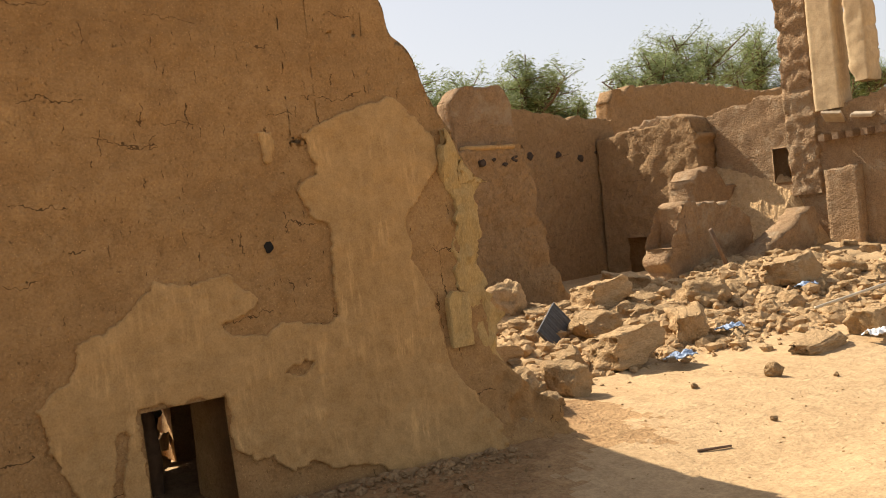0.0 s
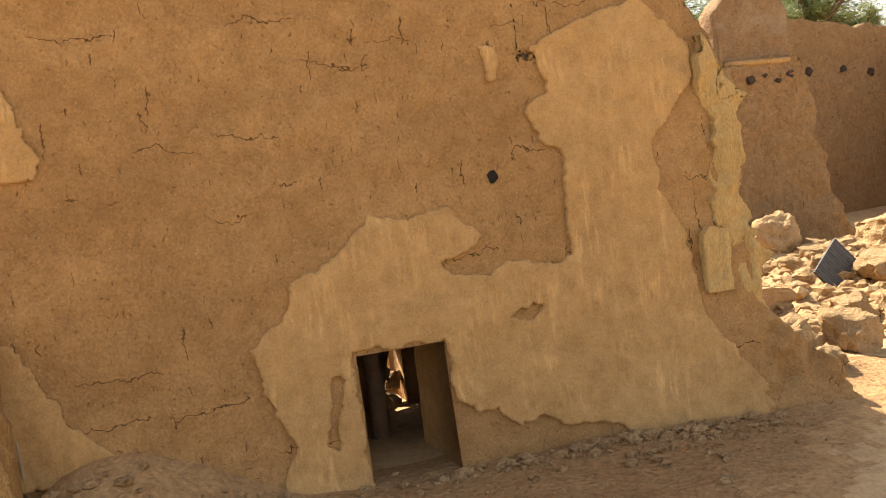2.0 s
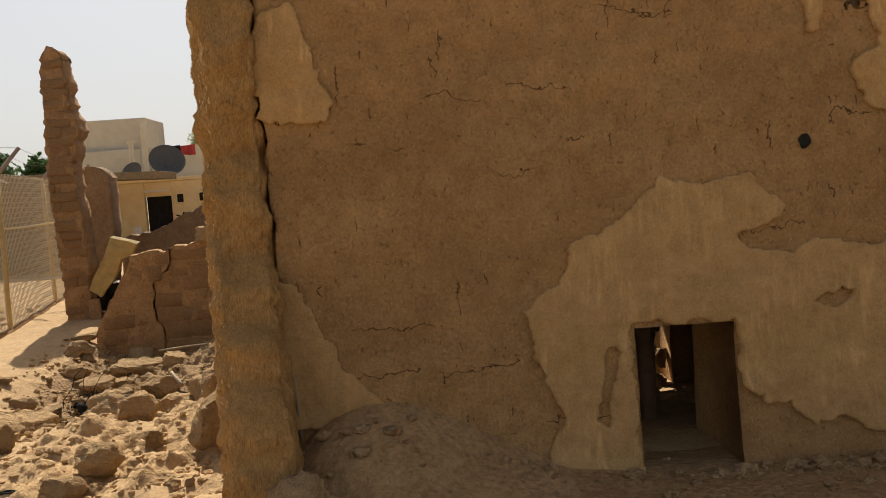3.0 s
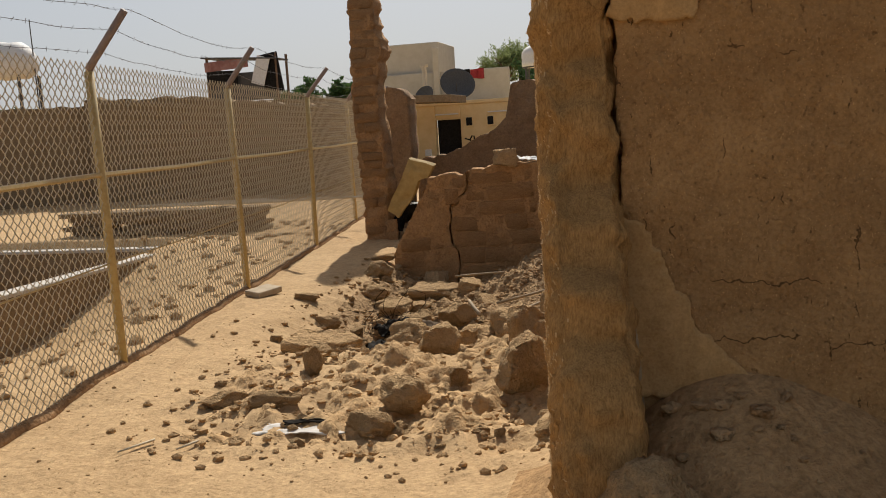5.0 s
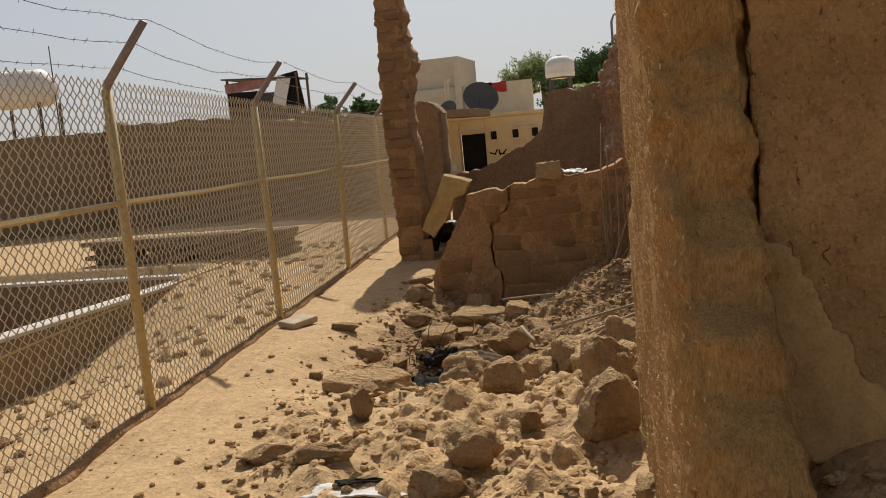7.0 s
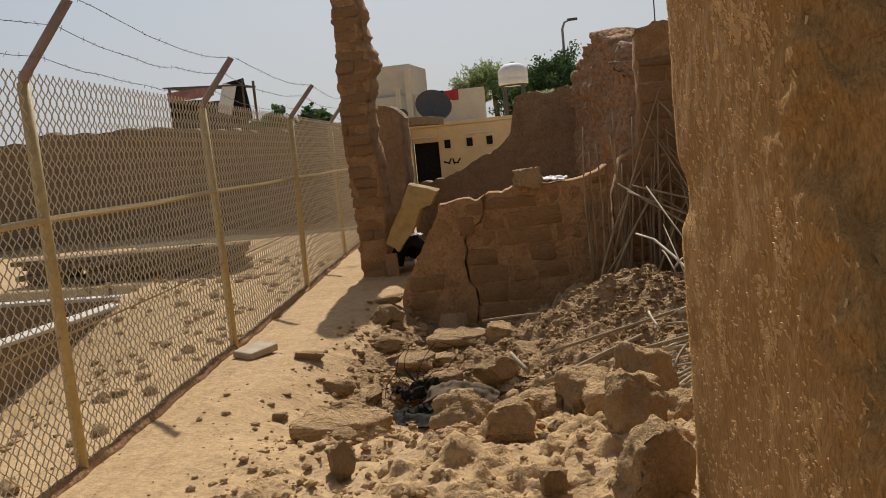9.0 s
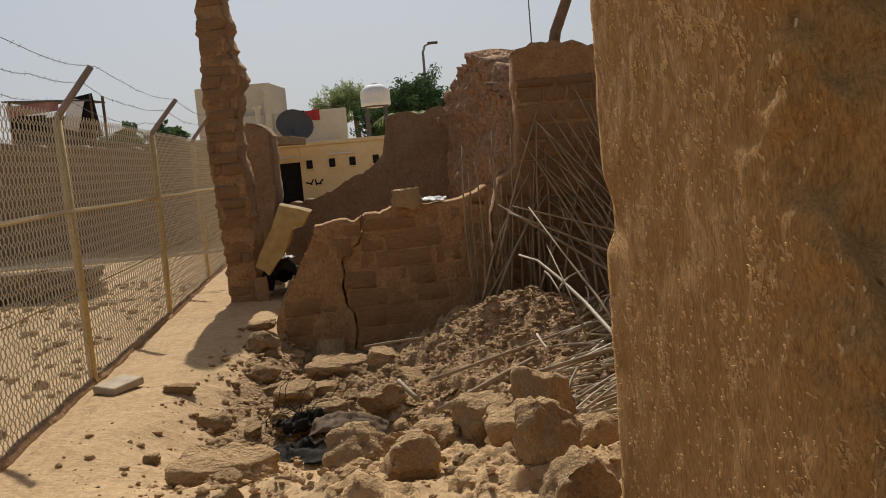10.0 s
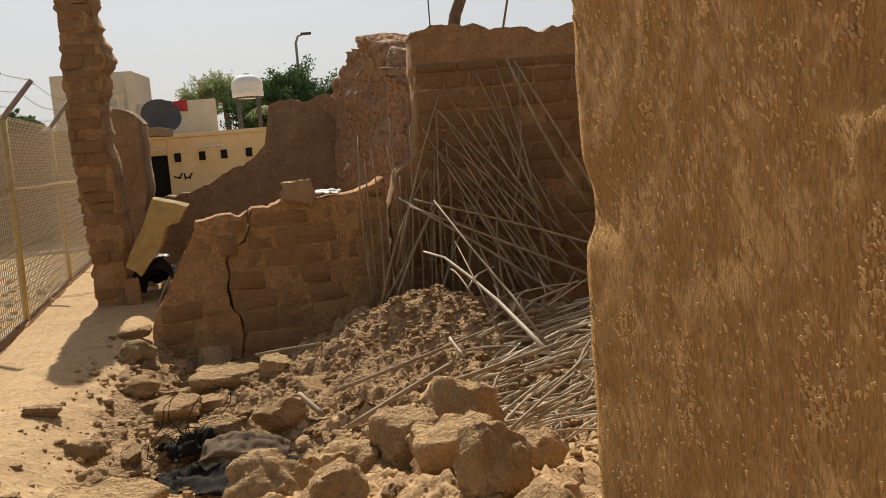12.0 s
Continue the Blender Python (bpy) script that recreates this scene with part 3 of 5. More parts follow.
wall("wall_house_left", "unseen mud side wall added to darken the room", (2.0, 5.4), (2.0, 3.9), 0.3, -0.3, [(0, 2.7), (1.5, 2.7)], step=0.12, material=MUD)
wall("wall_house_right", "unseen mud side wall added to close the room to light", (4.7, 3.9), (4.7, 5.4), 0.4, -0.3, [(0, 2.7), (1.5, 2.7)], step=0.12, material=MUD)
roof = part("ceiling", box_mesh(3.4, 1.6, 0.25, 0.03, 1, (3.5, 4.72, 2.8)), MUD_DARK)
tagged(roof, "unseen earth ceiling added to darken the room", "ceiling", kind="structure")

# ---- ruined rooms beyond ----
CRACK = [(-0.35, 0.70), (0.0, 0.78), (0.18, 0.76), (0.26, 0.69), (0.44, 0.67), (0.56, 0.70), (0.70, 0.69), (0.80, 0.76), (0.84, 0.86), (0.95, 0.90), (1.2, 0.92)]
low_wall = wall("wall_low", "low broken mud brick wall", (-1.62, 10.1), (0.52, 10.42), 0.38, -0.35, [(0.6, 1.06), (0.9, 1.1), (1.35, 1.18), (1.8, 1.16), (2.16, 1.28)],
                left=[(z, s + 0.012) for z, s in CRACK], step=0.035, rough=0.01, jag=0.05, freq=4.5, material=MUD_ORANGE)
# Backing added inside the crack to stop light from behind.
wall("wall_low_core", "backing added to block light through the crack of the low wall", (-1.28, 10.28), (-0.50, 10.40), 0.14, -0.35, [(0, 0.80), (0.78, 0.95)], step=0.06, rough=0.01, material=MUD_ORANGE)
low_end = wall("wall_low_end", "leaning broken end of the low mud brick wall", (-1.62, 10.07), (0.52, 10.39), 0.36, -0.35, [(0, 0.4), (0.2, 0.7), (0.45, 1.02), (0.7, 1.08), (1.0, 1.12)],
               left=[(-0.3, 0.12), (0.1, 0.0), (0.3, 0.06), (0.7, 0.3), (1.0, 0.45)], right=CRACK, step=0.035, rough=0.01, jag=0.05, freq=4.5, material=MUD_ORANGE)
reed_wall = wall("wall_reed", "mud brick wall with reeds leaning on it", (0.86, 10.45), (4.6, 10.75), 0.45, -0.35, [(0, 2.55), (0.2, 2.63), (0.6, 2.6), (1.2, 2.53), (1.5, 2.58), (3.7, 2.7)],
                 left=[(-0.3, -0.35), (1.0, -0.3), (1.35, -0.22), (1.45, -0.02), (2.6, 0.03)], step=0.05, rough=0.012, jag=0.05, freq=3.5, material=MUD_DARK)
wall("wall_stub", "rain-eroded pinkish mud wall with a lumpy crest", (0.06, 13.6), (0.80, 10.9), 0.45, -0.35, [(0, 2.2), (0.5, 2.35), (1.0, 2.55), (1.7, 2.65), (2.4, 2.5), (2.78, 2.2)],
     step=0.03, rough=0.10, jag=0.16, freq=2.6, material=MUD_PINK, bulge=lambda s, z: 0.16 * abs(fract(s * 2.6, 1.1, z * 0.55, 3)) + 0.05 * fract(s * 7, 4.0, z * 2.2, 3))
wall("wall_stepped", "dark mud wall broken down in steps", (-2.3, 13.7), (0.3, 13.75), 0.4, -0.35, [(0, 1.12), (0.35, 1.2), (0.84, 1.36), (1.16, 1.48), (1.45, 1.72), (1.56, 2.22), (2.35, 2.26), (2.6, 2.3)],
     step=0.05, rough=0.025, jag=0.06, freq=3.5, material=MUD_GREY)
wall("wall_behind_pillar", "short upright piece of mud wall", (-2.75, 13.2), (-2.2, 13.2), 0.4, -0.35, [(0, 2.2), (0.15, 2.27), (0.42, 2.24), (0.55, 2.05)],
     right=[(-0.3, 0.42), (0.45, 0.44), (1.27, 0.50), (2.3, 0.53)], step=0.05, rough=0.03, jag=0.05, material=MUD_GREY)
wall("wall_room_right", "plain mud wall that closes the ruined room", (4.6, 10.8), (4.9, 5.4), 0.4, -0.35, [(0, 2.6), (5.4, 2.6)], step=0.2, rough=0.03, material=MUD)
pillar = wall("mud_pillar", "tall leaning pillar of weathered mud bricks", (-2.68, 12.05), (-2.28, 12.05), 0.42, -0.4, [(0, 3.7), (0.12, 3.9), (0.4, 3.7)],
              left=[(-0.4, 0.06), (1.0, 0.02), (2.0, -0.03), (2.8, 0.0), (3.9, 0.02)], right=[(-0.4, 0.40), (1.0, 0.38), (2.17, 0.33), (2.6, 0.40), (2.75, 0.46), (2.9, 0.40), (3.1, 0.36), (3.9, 0.28)],
              step=0.03, rough=0.03, jag=0.05, freq=5.0, material=MUD_DARK, kind="", category="pillar")

# ---- courtyard ruins ----
wall("wall_niche", "mud wall stub with beam sockets under its crest", (8.2, 9.0), (11.9, 9.0), 0.6, -0.2, [(0, 2.8), (1.45, 2.84), (2.4, 2.91), (3.7, 2.7)],
     right=[(-0.2, 3.55), (0.27, 3.38), (0.56, 3.18), (1.0, 3.0), (1.59, 2.84), (2.48, 2.73), (2.9, 2.55)], step=0.06, rough=0.06, jag=0.06, freq=2.4, material=MUD_COURT)
wall("wall_upright", "upright slab of mud wall standing on the stub", (9.62, 9.15), (10.8, 9.15), 0.35, 2.7, [(0, 3.6), (0.25, 3.78), (1.0, 3.82), (1.18, 3.5)],
     step=0.05, rough=0.035, jag=0.04, material=MUD_LUMP)
wall("wall_court_back", "high mud wall with a row of beam sockets", (10.5, 13.0), (17.2, 13.0), 0.6, -0.3, [(0, 4.2), (3.85, 4.05), (5.2, 3.87), (6.7, 3.78)], step=0.08, rough=0.04, jag=0.08, freq=1.8, material=MUD_COURT)
wall("wall_court_side", "sunlit mud wall with a small dark window", (17.1, 13.0), (17.1, 6.0), 0.5, -0.3, [(0, 3.4), (0.3, 3.44), (1.2, 3.6), (1.95, 3.5), (2.1, 3.35), (2.5, 3.4), (3.77, 3.54), (4.5, 3.56), (4.7, 3.2), (5.4, 3.12), (6.2, 3.25), (7, 3.5)],
     step=0.06, rough=0.022, jag=0.12, freq=2.5, holes=[(4.12, 4.48, 1.88, 2.54), (0.85, 1.75, -0.2, 1.05)], material=MUD_LUMP)
# Wall and roof added behind the openings to keep light out.
wall("wall_court_room", "back wall added to darken the openings of the court ruin", (19.5, 13.2), (19.5, 6.0), 0.3, -0.3, [(0, 2.9), (7, 2.9)], step=0.3, material=MUD)
tagged(part("ceiling_store", box_mesh(2.0, 5.2, 0.2, 0.02, 1, (18.55, 10.5, 2.85)), MUD_DARK), "earth roof added to keep light out of the court openings", "ceiling", kind="structure")
wall("wall_far_parapet", "red-brown mud parapet behind the court", (19.8, 15.5), (28.0, 15.5), 0.5, 0.0, [(0, 4.6), (0.25, 4.95), (3, 5.2), (7, 4.95), (8, 5.0)], step=0.12, rough=0.06, jag=0.12, material=MUD_COURT)
wall("wall_tower", "ragged corner pier of mud bricks", (17.02, 8.5), (17.02, 7.86), 0.5, 1.6, [(0, 5.9), (0.7, 6.1)], step=0.05, rough=0.06, jag=0.1, freq=4, material=MUD_LUMP)
wall("wall_tower_panel", "smooth plastered window jamb high on the ruin", (16.98, 7.84), (16.98, 7.33), 0.4, 3.1, [(0, 6.0), (0.5, 6.0)], step=0.06, rough=0.012, jag=0.03, material=PLASTER_PALE)
wall("wall_tower_jamb", "smooth plastered window jamb high on the ruin", (16.98, 7.13), (16.98, 6.75), 0.4, 3.5, [(0, 6.0), (0.4, 5.9)], left=[(3.5, 0.1), (3.8, 0.0), (6, 0.0)], step=0.06, rough=0.03, jag=0.05, material=PLASTER_PALE)
wall("wall_right_front", "mud house front with plaster remains", (17.1, 6.2), (19.5, 2.5), 0.5, -0.3, [(0, 3.3), (1.2, 2.6), (4.4, 2.6)], step=0.1, rough=0.05, jag=0.1, material=MUD_LUMP)
wall("wall_court_pier", "thick mud wall end over a low dark opening", (16.5, 12.95), (16.5, 10.15), 0.58, -0.3, [(0, 3.30), (0.7, 3.39), (1.6, 3.36), (2.3, 3.5), (2.6, 3.4), (2.8, 3.1)],
     right=[(-0.3, 2.95), (0.9, 2.9), (1.6, 2.75), (2.4, 2.74), (3.0, 2.82), (3.5, 2.6)], step=0.06, rough=0.05, jag=0.08, freq=2.6, holes=[(0.70, 1.82, -0.2, 1.05)], material=MUD_COURT)
wall("wall_fallen", "leaning remnant of a thick mud wall", (13.2, 8.4), (15.6, 8.45), 0.55, 0.0, [(0, 1.0), (0.15, 1.2), (0.5, 1.66), (1.4, 1.62), (2.1, 1.52), (2.4, 1.3)], left=[(0, -0.05), (0.8, 0.02), (1.16, 0.15), (1.5, 0.4), (1.67, 0.55)], step=0.045, rough=0.05, jag=0.12, freq=3.5, material=MUD_LUMP)
wall("wall_fallen_slope", "slanting broken mud wall", (14.3, 7.6), (16.3, 7.6), 0.45, 0.0, [(0, 0.5), (0.25, 0.7), (1.0, 1.0), (1.6, 1.22), (1.95, 1.46), (2.0, 1.3)], step=0.045, rough=0.05, jag=0.10, freq=3.5, material=MUD_LUMP)
wall("wall_fallen_rear", "worn mud remnant behind the rubble", (15.5, 9.6), (17.1, 9.6), 0.6, 0.2, [(0, 2.15), (0.6, 2.35), (1.2, 1.95), (2.0, 1.6)], step=0.07, rough=0.05, jag=0.12, freq=3.5, material=MUD_LUMP)
heap = bmesh.new()
bmesh.ops.create_grid(heap, x_segments=70, y_segments=90, size=0.5)
for v in heap.verts:
    hx, hy = 16.2 + v.co.x * 2.2, 9.3 + v.co.y * 3.2
    rise = lerp_table([(7.7, 0.4), (8.5, 1.65), (9.3, 1.95), (10.3, 2.35), (10.9, 1.4)], hy)
    v.co = Vector((hx, hy, max(0.2, rise - 0.95 * (17.05 - hx)) + 0.09 * fract(hx * 2.4, hy * 2.4, 3.3, 5) + 0.05 * abs(fract(hx * 7, hy * 7, 1.3, 3))))
tagged(part("earth_heap", heap, RUBBLE), "slope of pale fallen earth against the ruined wall", "earth heap", kind="stuff")
ledge = box_mesh(0.98, 0.16, 0.07, 0.02, 1, (10.17, 9.07, 2.85))
tagged(part("ledge_stone", ledge, PLASTER), "pale ledge stone on the mud wall stub", "ledge", kind="structure")
wall("wall_plaster_strip", "upright plastered pier of the far house", (16.92, 7.75), (16.92, 7.1), 0.2, -0.2, [(0, 2.0), (0.6, 2.05)], step=0.08, rough=0.02, material=MUD_LUMP)


# ---- plaster skin on the tall wall ----
def skin_y(x, z):
    return WY - 0.014 * fract(x * 4.0, WY * 4.0, z * 4.0, 5) - house_bulge(x - 1.36, z)


def inside(poly, x, z):
    hit = False
    for (x0, z0), (x1, z1) in zip(poly, poly[1:] + poly[:1]):
        if (z0 > z) != (z1 > z) and x < x0 + (z - z0) / (z1 - z0) * (x1 - x0):
            hit = not hit
    return hit


def plaster(outline, label, holes=(), thick=0.020, cell=0.011):
    """A thin layer of old plaster with a ragged, slightly curled edge."""
    xs, zs = [p[0] for p in outline], [p[1] for p in outline]
    x0, z0 = min(xs) - 0.04, min(zs) - 0.04
    nx, nz = int((max(xs) - x0 + 0.05) / cell), int((max(zs) - z0 + 0.05) / cell)
    bm = bmesh.new()
    grid = {}

    def at(i, k):
        if (i, k) not in grid:
            x, z = x0 + i * cell, z0 + k * cell
            grid[i, k] = bm.verts.new((x, skin_y(x, z) - thick - 0.004 * fract(x * 9, 3, z * 9), z))
        return grid[i, k]

    for i in range(nx):
        for k in range(nz):
            x, z = x0 + (i + 0.5) * cell, z0 + (k + 0.5) * cell
            wx, wz = x + 0.022 * fract(x * 11, 1.3, z * 11), z + 0.022 * fract(x * 11, 8.1, z * 11)
            if inside(outline, wx, wz) and not any(inside(h, wx, wz) for h in holes):
                bm.faces.new((at(i, k), at(i + 1, k), at(i + 1, k + 1), at(i, k + 1)))
    rim = [v for v in bm.verts if v.is_boundary]
    for _ in range(1):
        moved = {}
        for v in rim:
            near = [e.other_vert(v).co for e in v.link_edges if e.is_boundary]
            moved[v] = v.co.lerp(sum(near, Vector()) / len(near), 0.5)
        for v, c in moved.items():
            v.co = c
    edges = [e for e in bm.edges if e.is_boundary]
    out = bmesh.ops.extrude_edge_only(bm, edges=edges)
    for v in (g for g in out["geom"] if isinstance(g, bmesh.types.BMVert)):
        v.co.y += thick + 0.03
    bmesh.ops.recalc_face_normals(bm, faces=bm.faces[:])
    return smooth(part("plaster_patch", bm, PLASTER, house_wall, label))


DOOR = [(2.97, 0.1), (3.47, 0.1), (3.47, 0.95), (2.97, 0.95)]
LOST = [(2.87, 0.86), (2.92, 0.83), (2.88, 0.69), (2.84, 0.5), (2.79, 0.52), (2.83, 0.75)]
CHIPPED = [(3.83, 1.00), (3.96, 1.05), (4.04, 1.03), (3.96, 0.95)]
FOOT = [(3.46, 0.75), (3.5, 0.62), (3.57, 0.55), (3.68, 0.53), (3.80, 0.44), (3.92, 0.46), (4.08, 0.38), (4.25, 0.37), (4.42, 0.28), (4.6, 0.22), (4.7, 0.0), (3.3, 0.0)]
plaster([(2.55, 0.15), (2.57, 0.41), (2.65, 0.57), (2.55, 0.76), (2.49, 1.06), (2.66, 1.16), (2.74, 1.35), (2.92, 1.41), (3.14, 1.61), (3.36, 1.57), (3.55, 1.60), (3.72, 1.44), (3.67, 1.38), (3.49, 1.33), (3.56, 1.25),
         (3.74, 1.22), (3.85, 1.29), (4.14, 1.23), (4.24, 1.26), (4.22, 1.55), (4.24, 1.83), (4.14, 1.86), (4.04, 2.06), (4.21, 2.15), (4.12, 2.38), (4.46, 2.53), (4.78, 2.60), (5.05, 2.34), (5.05, 2.13),
         (4.88, 1.95), (4.74, 1.83), (4.77, 1.55), (4.91, 1.30), (4.92, 1.02), (4.97, 0.80), (5.19, 0.44), (5.2, 0.15)], "smooth ochre plaster streaked by rain, with a ragged edge", [DOOR, LOST, CHIPPED, FOOT])
plaster([(1.39, 2.44), (1.56, 2.47), (1.60, 2.34), (1.62, 2.23), (1.70, 2.04), (1.67, 1.96), (1.37, 1.98), (1.37, 2.26)], "smooth square patch of pale ochre plaster")
plaster([(1.39, 1.29), (1.49, 1.20), (1.60, 1.00), (1.66, 0.86), (1.76, 0.77), (1.9, 0.6), (1.39, 0.6)], "low wedge of grey-brown plaster")
plaster([(3.83, 2.40), (3.92, 2.39), (3.92, 2.25), (3.86, 2.21)], "pale finger-shaped chip of plaster")
# Dark capped disc in place of a hole: its shade is the colour.
socket = bmesh.new()
ring = [socket.verts.new((3.83 + 0.030 * math.cos(t) * (1 + 0.3 * fract(t, 1, 2)), skin_y(3.83, 1.73) - 0.004, 1.73 + 0.033 * math.sin(t) * (1 + 0.3 * fract(t, 4, 2)))) for t in (k * math.pi / 8 for k in range(16))]
deep = [socket.verts.new((3.83 + (v.co.x - 3.83) * 0.6, v.co.y + 0.07, 1.73 + (v.co.z - 1.73) * 0.6)) for v in ring]
for k in range(16):
    socket.faces.new((ring[k], ring[(k + 1) % 16], deep[(k + 1) % 16], deep[k]))
socket.faces.new(ring)
part("peg_hole", socket, DARK, house_wall, "dark disc painted for the shade in a small round hole")


# ---- courses of mud brick ----
def brick_meshes(n, material):
    made = []
    for i in range(n):
        bm = box_mesh(1, 1, 1, 0.09, 1)
        for v in bm.verts:
            v.co += Vector((random.uniform(-1, 1), random.uniform(-1, 1), random.uniform(-1, 1))) * 0.035
        me = bpy.data.meshes.new("brick")
        bm.to_mesh(me)
        bm.free()
        me.materials.append(material)
        me.shade_smooth()
        made.append(me)
    return made


BRICKS = brick_meshes(8, MUD_DARK)
ORANGE_BRICKS = brick_meshes(8, MUD_ORANGE)


def courses(owner, p0, p1, z0, z1, h, w, lo, hi, crest, proud=0.008, joint=0.007, keep=1.0, bricks=BRICKS):
    """Bricks set into an owner wall's face between lo(z) and hi(z) along it, under crest(s)."""
    a, b = Vector((*p0, 0)), Vector((*p1, 0))
    d = (b - a).normalized()
    ang = math.degrees(math.atan2(d.y, d.x))
    nrm = Vector((d.y, -d.x, 0))
    row, z = 0, z0
    while z < z1:
        hh = h * random.uniform(0.85, 1.15)
        s0, s1 = lo(z + hh / 2), hi(z + hh / 2)
        s = s0 - w * (0.5 if row % 2 else 0.05)
        while s < s1:
            ww = w * random.uniform(0.6, 1.5)
            left, right = max(s, s0), min(s + ww, s1)
            top = min(z + hh, crest((left + right) / 2), crest(left + 0.03), crest(right - 0.03))
            if right - left > 0.09 and top - z > 0.05 and random.random() < keep:
                q = a + d * ((left + right) / 2) + nrm * (proud + random.uniform(-0.007, 0.008) - 0.06)
                share("brick", bricks[random.randrange(8)], owner, pose(q.x, q.y, (z + top) / 2, random.uniform(-2, 2), random.uniform(-2.2, 2.2), ang + random.uniform(-1.6, 1.6)) @ Matrix.Diagonal((right - left - joint, 0.12, top - z - joint, 1)))
            s += ww
        z += hh
        row += 1


# ---- fence ----
def chain_link(name, length, height, cell=0.078, r=0.0026):
    verts, faces = [], []
    n, m = int(length / cell), int(height / cell * 2.2)
    for i in range(n + 1):
        for sgn in (1, -1):
            last = None
            for k in range(m + 1):
                x = i * cell + sgn * (cell / 2 if k % 2 else 0)
                z = k * cell / 2.2
                off = r * 1.2 * sgn
                b = len(verts)
                verts += [(x - r * 1.3, off - r, z), (x + r * 1.3, off - r, z), (x, off + r * 1.3, z)]
                if last is not None:
                    for a in range(3):
                        c = (a + 1) % 3
                        faces.append((last + a, last + c, b + c, b + a))
                last = b
    me = bpy.data.meshes.new(name)
    me.from_pydata(verts, [], faces)
    me.materials.append(WIRE)
    return me


fence = thing("fence", "sand-coloured chain-link fence with barbed wire on slanted arms", "fence")
posts_y = [-0.7, 2.35, 5.36, 8.22, 11.35, 14.4, 17.4]
FH = 2.0
post_bm = tube(bmesh.new(), [(0, 0, -0.3), (0, 0, 1.0), (0, 0, FH)], 0.032, 0.032, 10)
post_me = part("post", post_bm, FENCE, fence)
arm_bm = tube(bmesh.new(), [(0, 0, FH - 0.02), (0.01, 0, FH + 0.03), (0.30, -0.03, FH + 0.37)], 0.028, 0.026, 8)
arm_me = part("arm", arm_bm, ARM, post_me)
tops = []
turn = math.atan(0.168)
for i, y in enumerate(posts_y):
    x = fence_x(y)
    z = 0.13
    if i == 0:
        post_ob = post_me
        post_ob.matrix_local = pose(x, y, z, 0, 0, math.degrees(turn))
    else:
        post_ob = share("post", post_me.data, fence, pose(x, y, z, random.uniform(-.6, .6), random.uniform(-1, 1), math.degrees(turn)))
        share("arm", arm_me.data, post_ob, Matrix.Identity(4))
    tops.append((x, y, z))
for me_ob in (post_me, arm_me):
    me_ob.data.shade_smooth()
panel = chain_link("chain_link_mesh", 3.09, FH + 0.07)
rail_me = None
for (x0, y0, z0), (x1, y1, z1) in zip(tops, tops[1:]):
    ang = math.degrees(math.atan2(y1 - y0, x1 - x0))
    ln = math.hypot(x1 - x0, y1 - y0)
    share("chain_link_mesh", panel, fence, pose(x0, y0, z0 + 0.0, 0, 0, ang) @ Matrix.Diagonal((ln / 3.09, 1, 1, 1)))
    for h, r in ((1.32, 0.018), (0.72, 0.006)):
        part("rail", tube(bmesh.new(), [(x0, y0, z0 + h), ((x0 + x1) / 2, (y0 + y1) / 2, z0 + h - 0.012), (x1, y1, z1 + h)], r, r, 6), FENCE, fence)
for j, f in enumerate((0.26, 0.60, 0.93)):
    bm = bmesh.new()
    pts = []
    for (x0, y0, z0), (x1, y1, z1) in zip(tops, tops[1:]):
        for k in range(12):
            t = k / 12
            sag = 0.07 * math.sin(math.pi * t) + 0.02 * fract(y0 + t * 3, j, 0.5)
            pts.append((x0 + (x1 - x0) * t + 0.34 * f, y0 + (y1 - y0) * t, z0 + FH + 0.03 + 0.37 * f - sag))
    tube(bm, pts, 0.0019, 0.0019, 4)
    for a, b in zip(pts, pts[1:]):
        for k in range(2):
            c = Vector(a).lerp(Vector(b), (k + 0.5) / 2)
            d = Vector((random.uniform(-1, 1), random.uniform(-.5, .5), random.uniform(-1, 1))).normalized() * 0.022
            tube(bm, [c - d * 0.75, c + d * 0.75], 0.0018, 0.0013, 3)
    part("barbed_wire", bm, STEEL, fence, "thin grey barbed wire")
kerb = bmesh.new()
tube(kerb, [(fence_x(-1 + i * 0.12) + 0.03 * fract(i * 0.4, 2, 1), -1 + i * 0.12, ground(fence_x(-1 + i * 0.12), -1 + i * 0.12) + 0.0 + 0.015 * fract(i * .7, 1, 4)) for i in range(150)], 0.045, 0.045, 7)
tagged(smooth(part("fence_footing", kerb, MUD_DARK)), "rough dark footing strip under the fence", "footing", kind="structure")


# ---- far side of the fence and the town ----
wall("wall_field", "long grey-brown mud field wall", (-22.0, 17.0), (-13.9, 21.9), 0.4, -0.8, [(0, 2.7), (9.4, 2.78)], step=0.25, rough=0.06, jag=0.1, freq=1.5, material=FARWALL)
wall("wall_field_long", "long grey-brown mud field wall", (-13.9, 21.6), (-5.4, 22.15), 0.4, -0.8, [(0, 2.95), (3.4, 2.8), (7.8, 2.3), (8.5, 2.25)], step=0.2, rough=0.06, jag=0.1, freq=1.5, material=FARWALL)


def block(name, label, category, size, at, material, bevel=0.01, rot=0, group="", kind=""):
    ob = part(name, box_mesh(*size, bevel), material)
    ob.matrix_world = pose(*at, 0, 0, rot)
    return tagged(ob, label, category, group, kind)


house = thing("house", "low ochre house with a dark doorway and small square windows", "house", at=(-6, 33, 0))


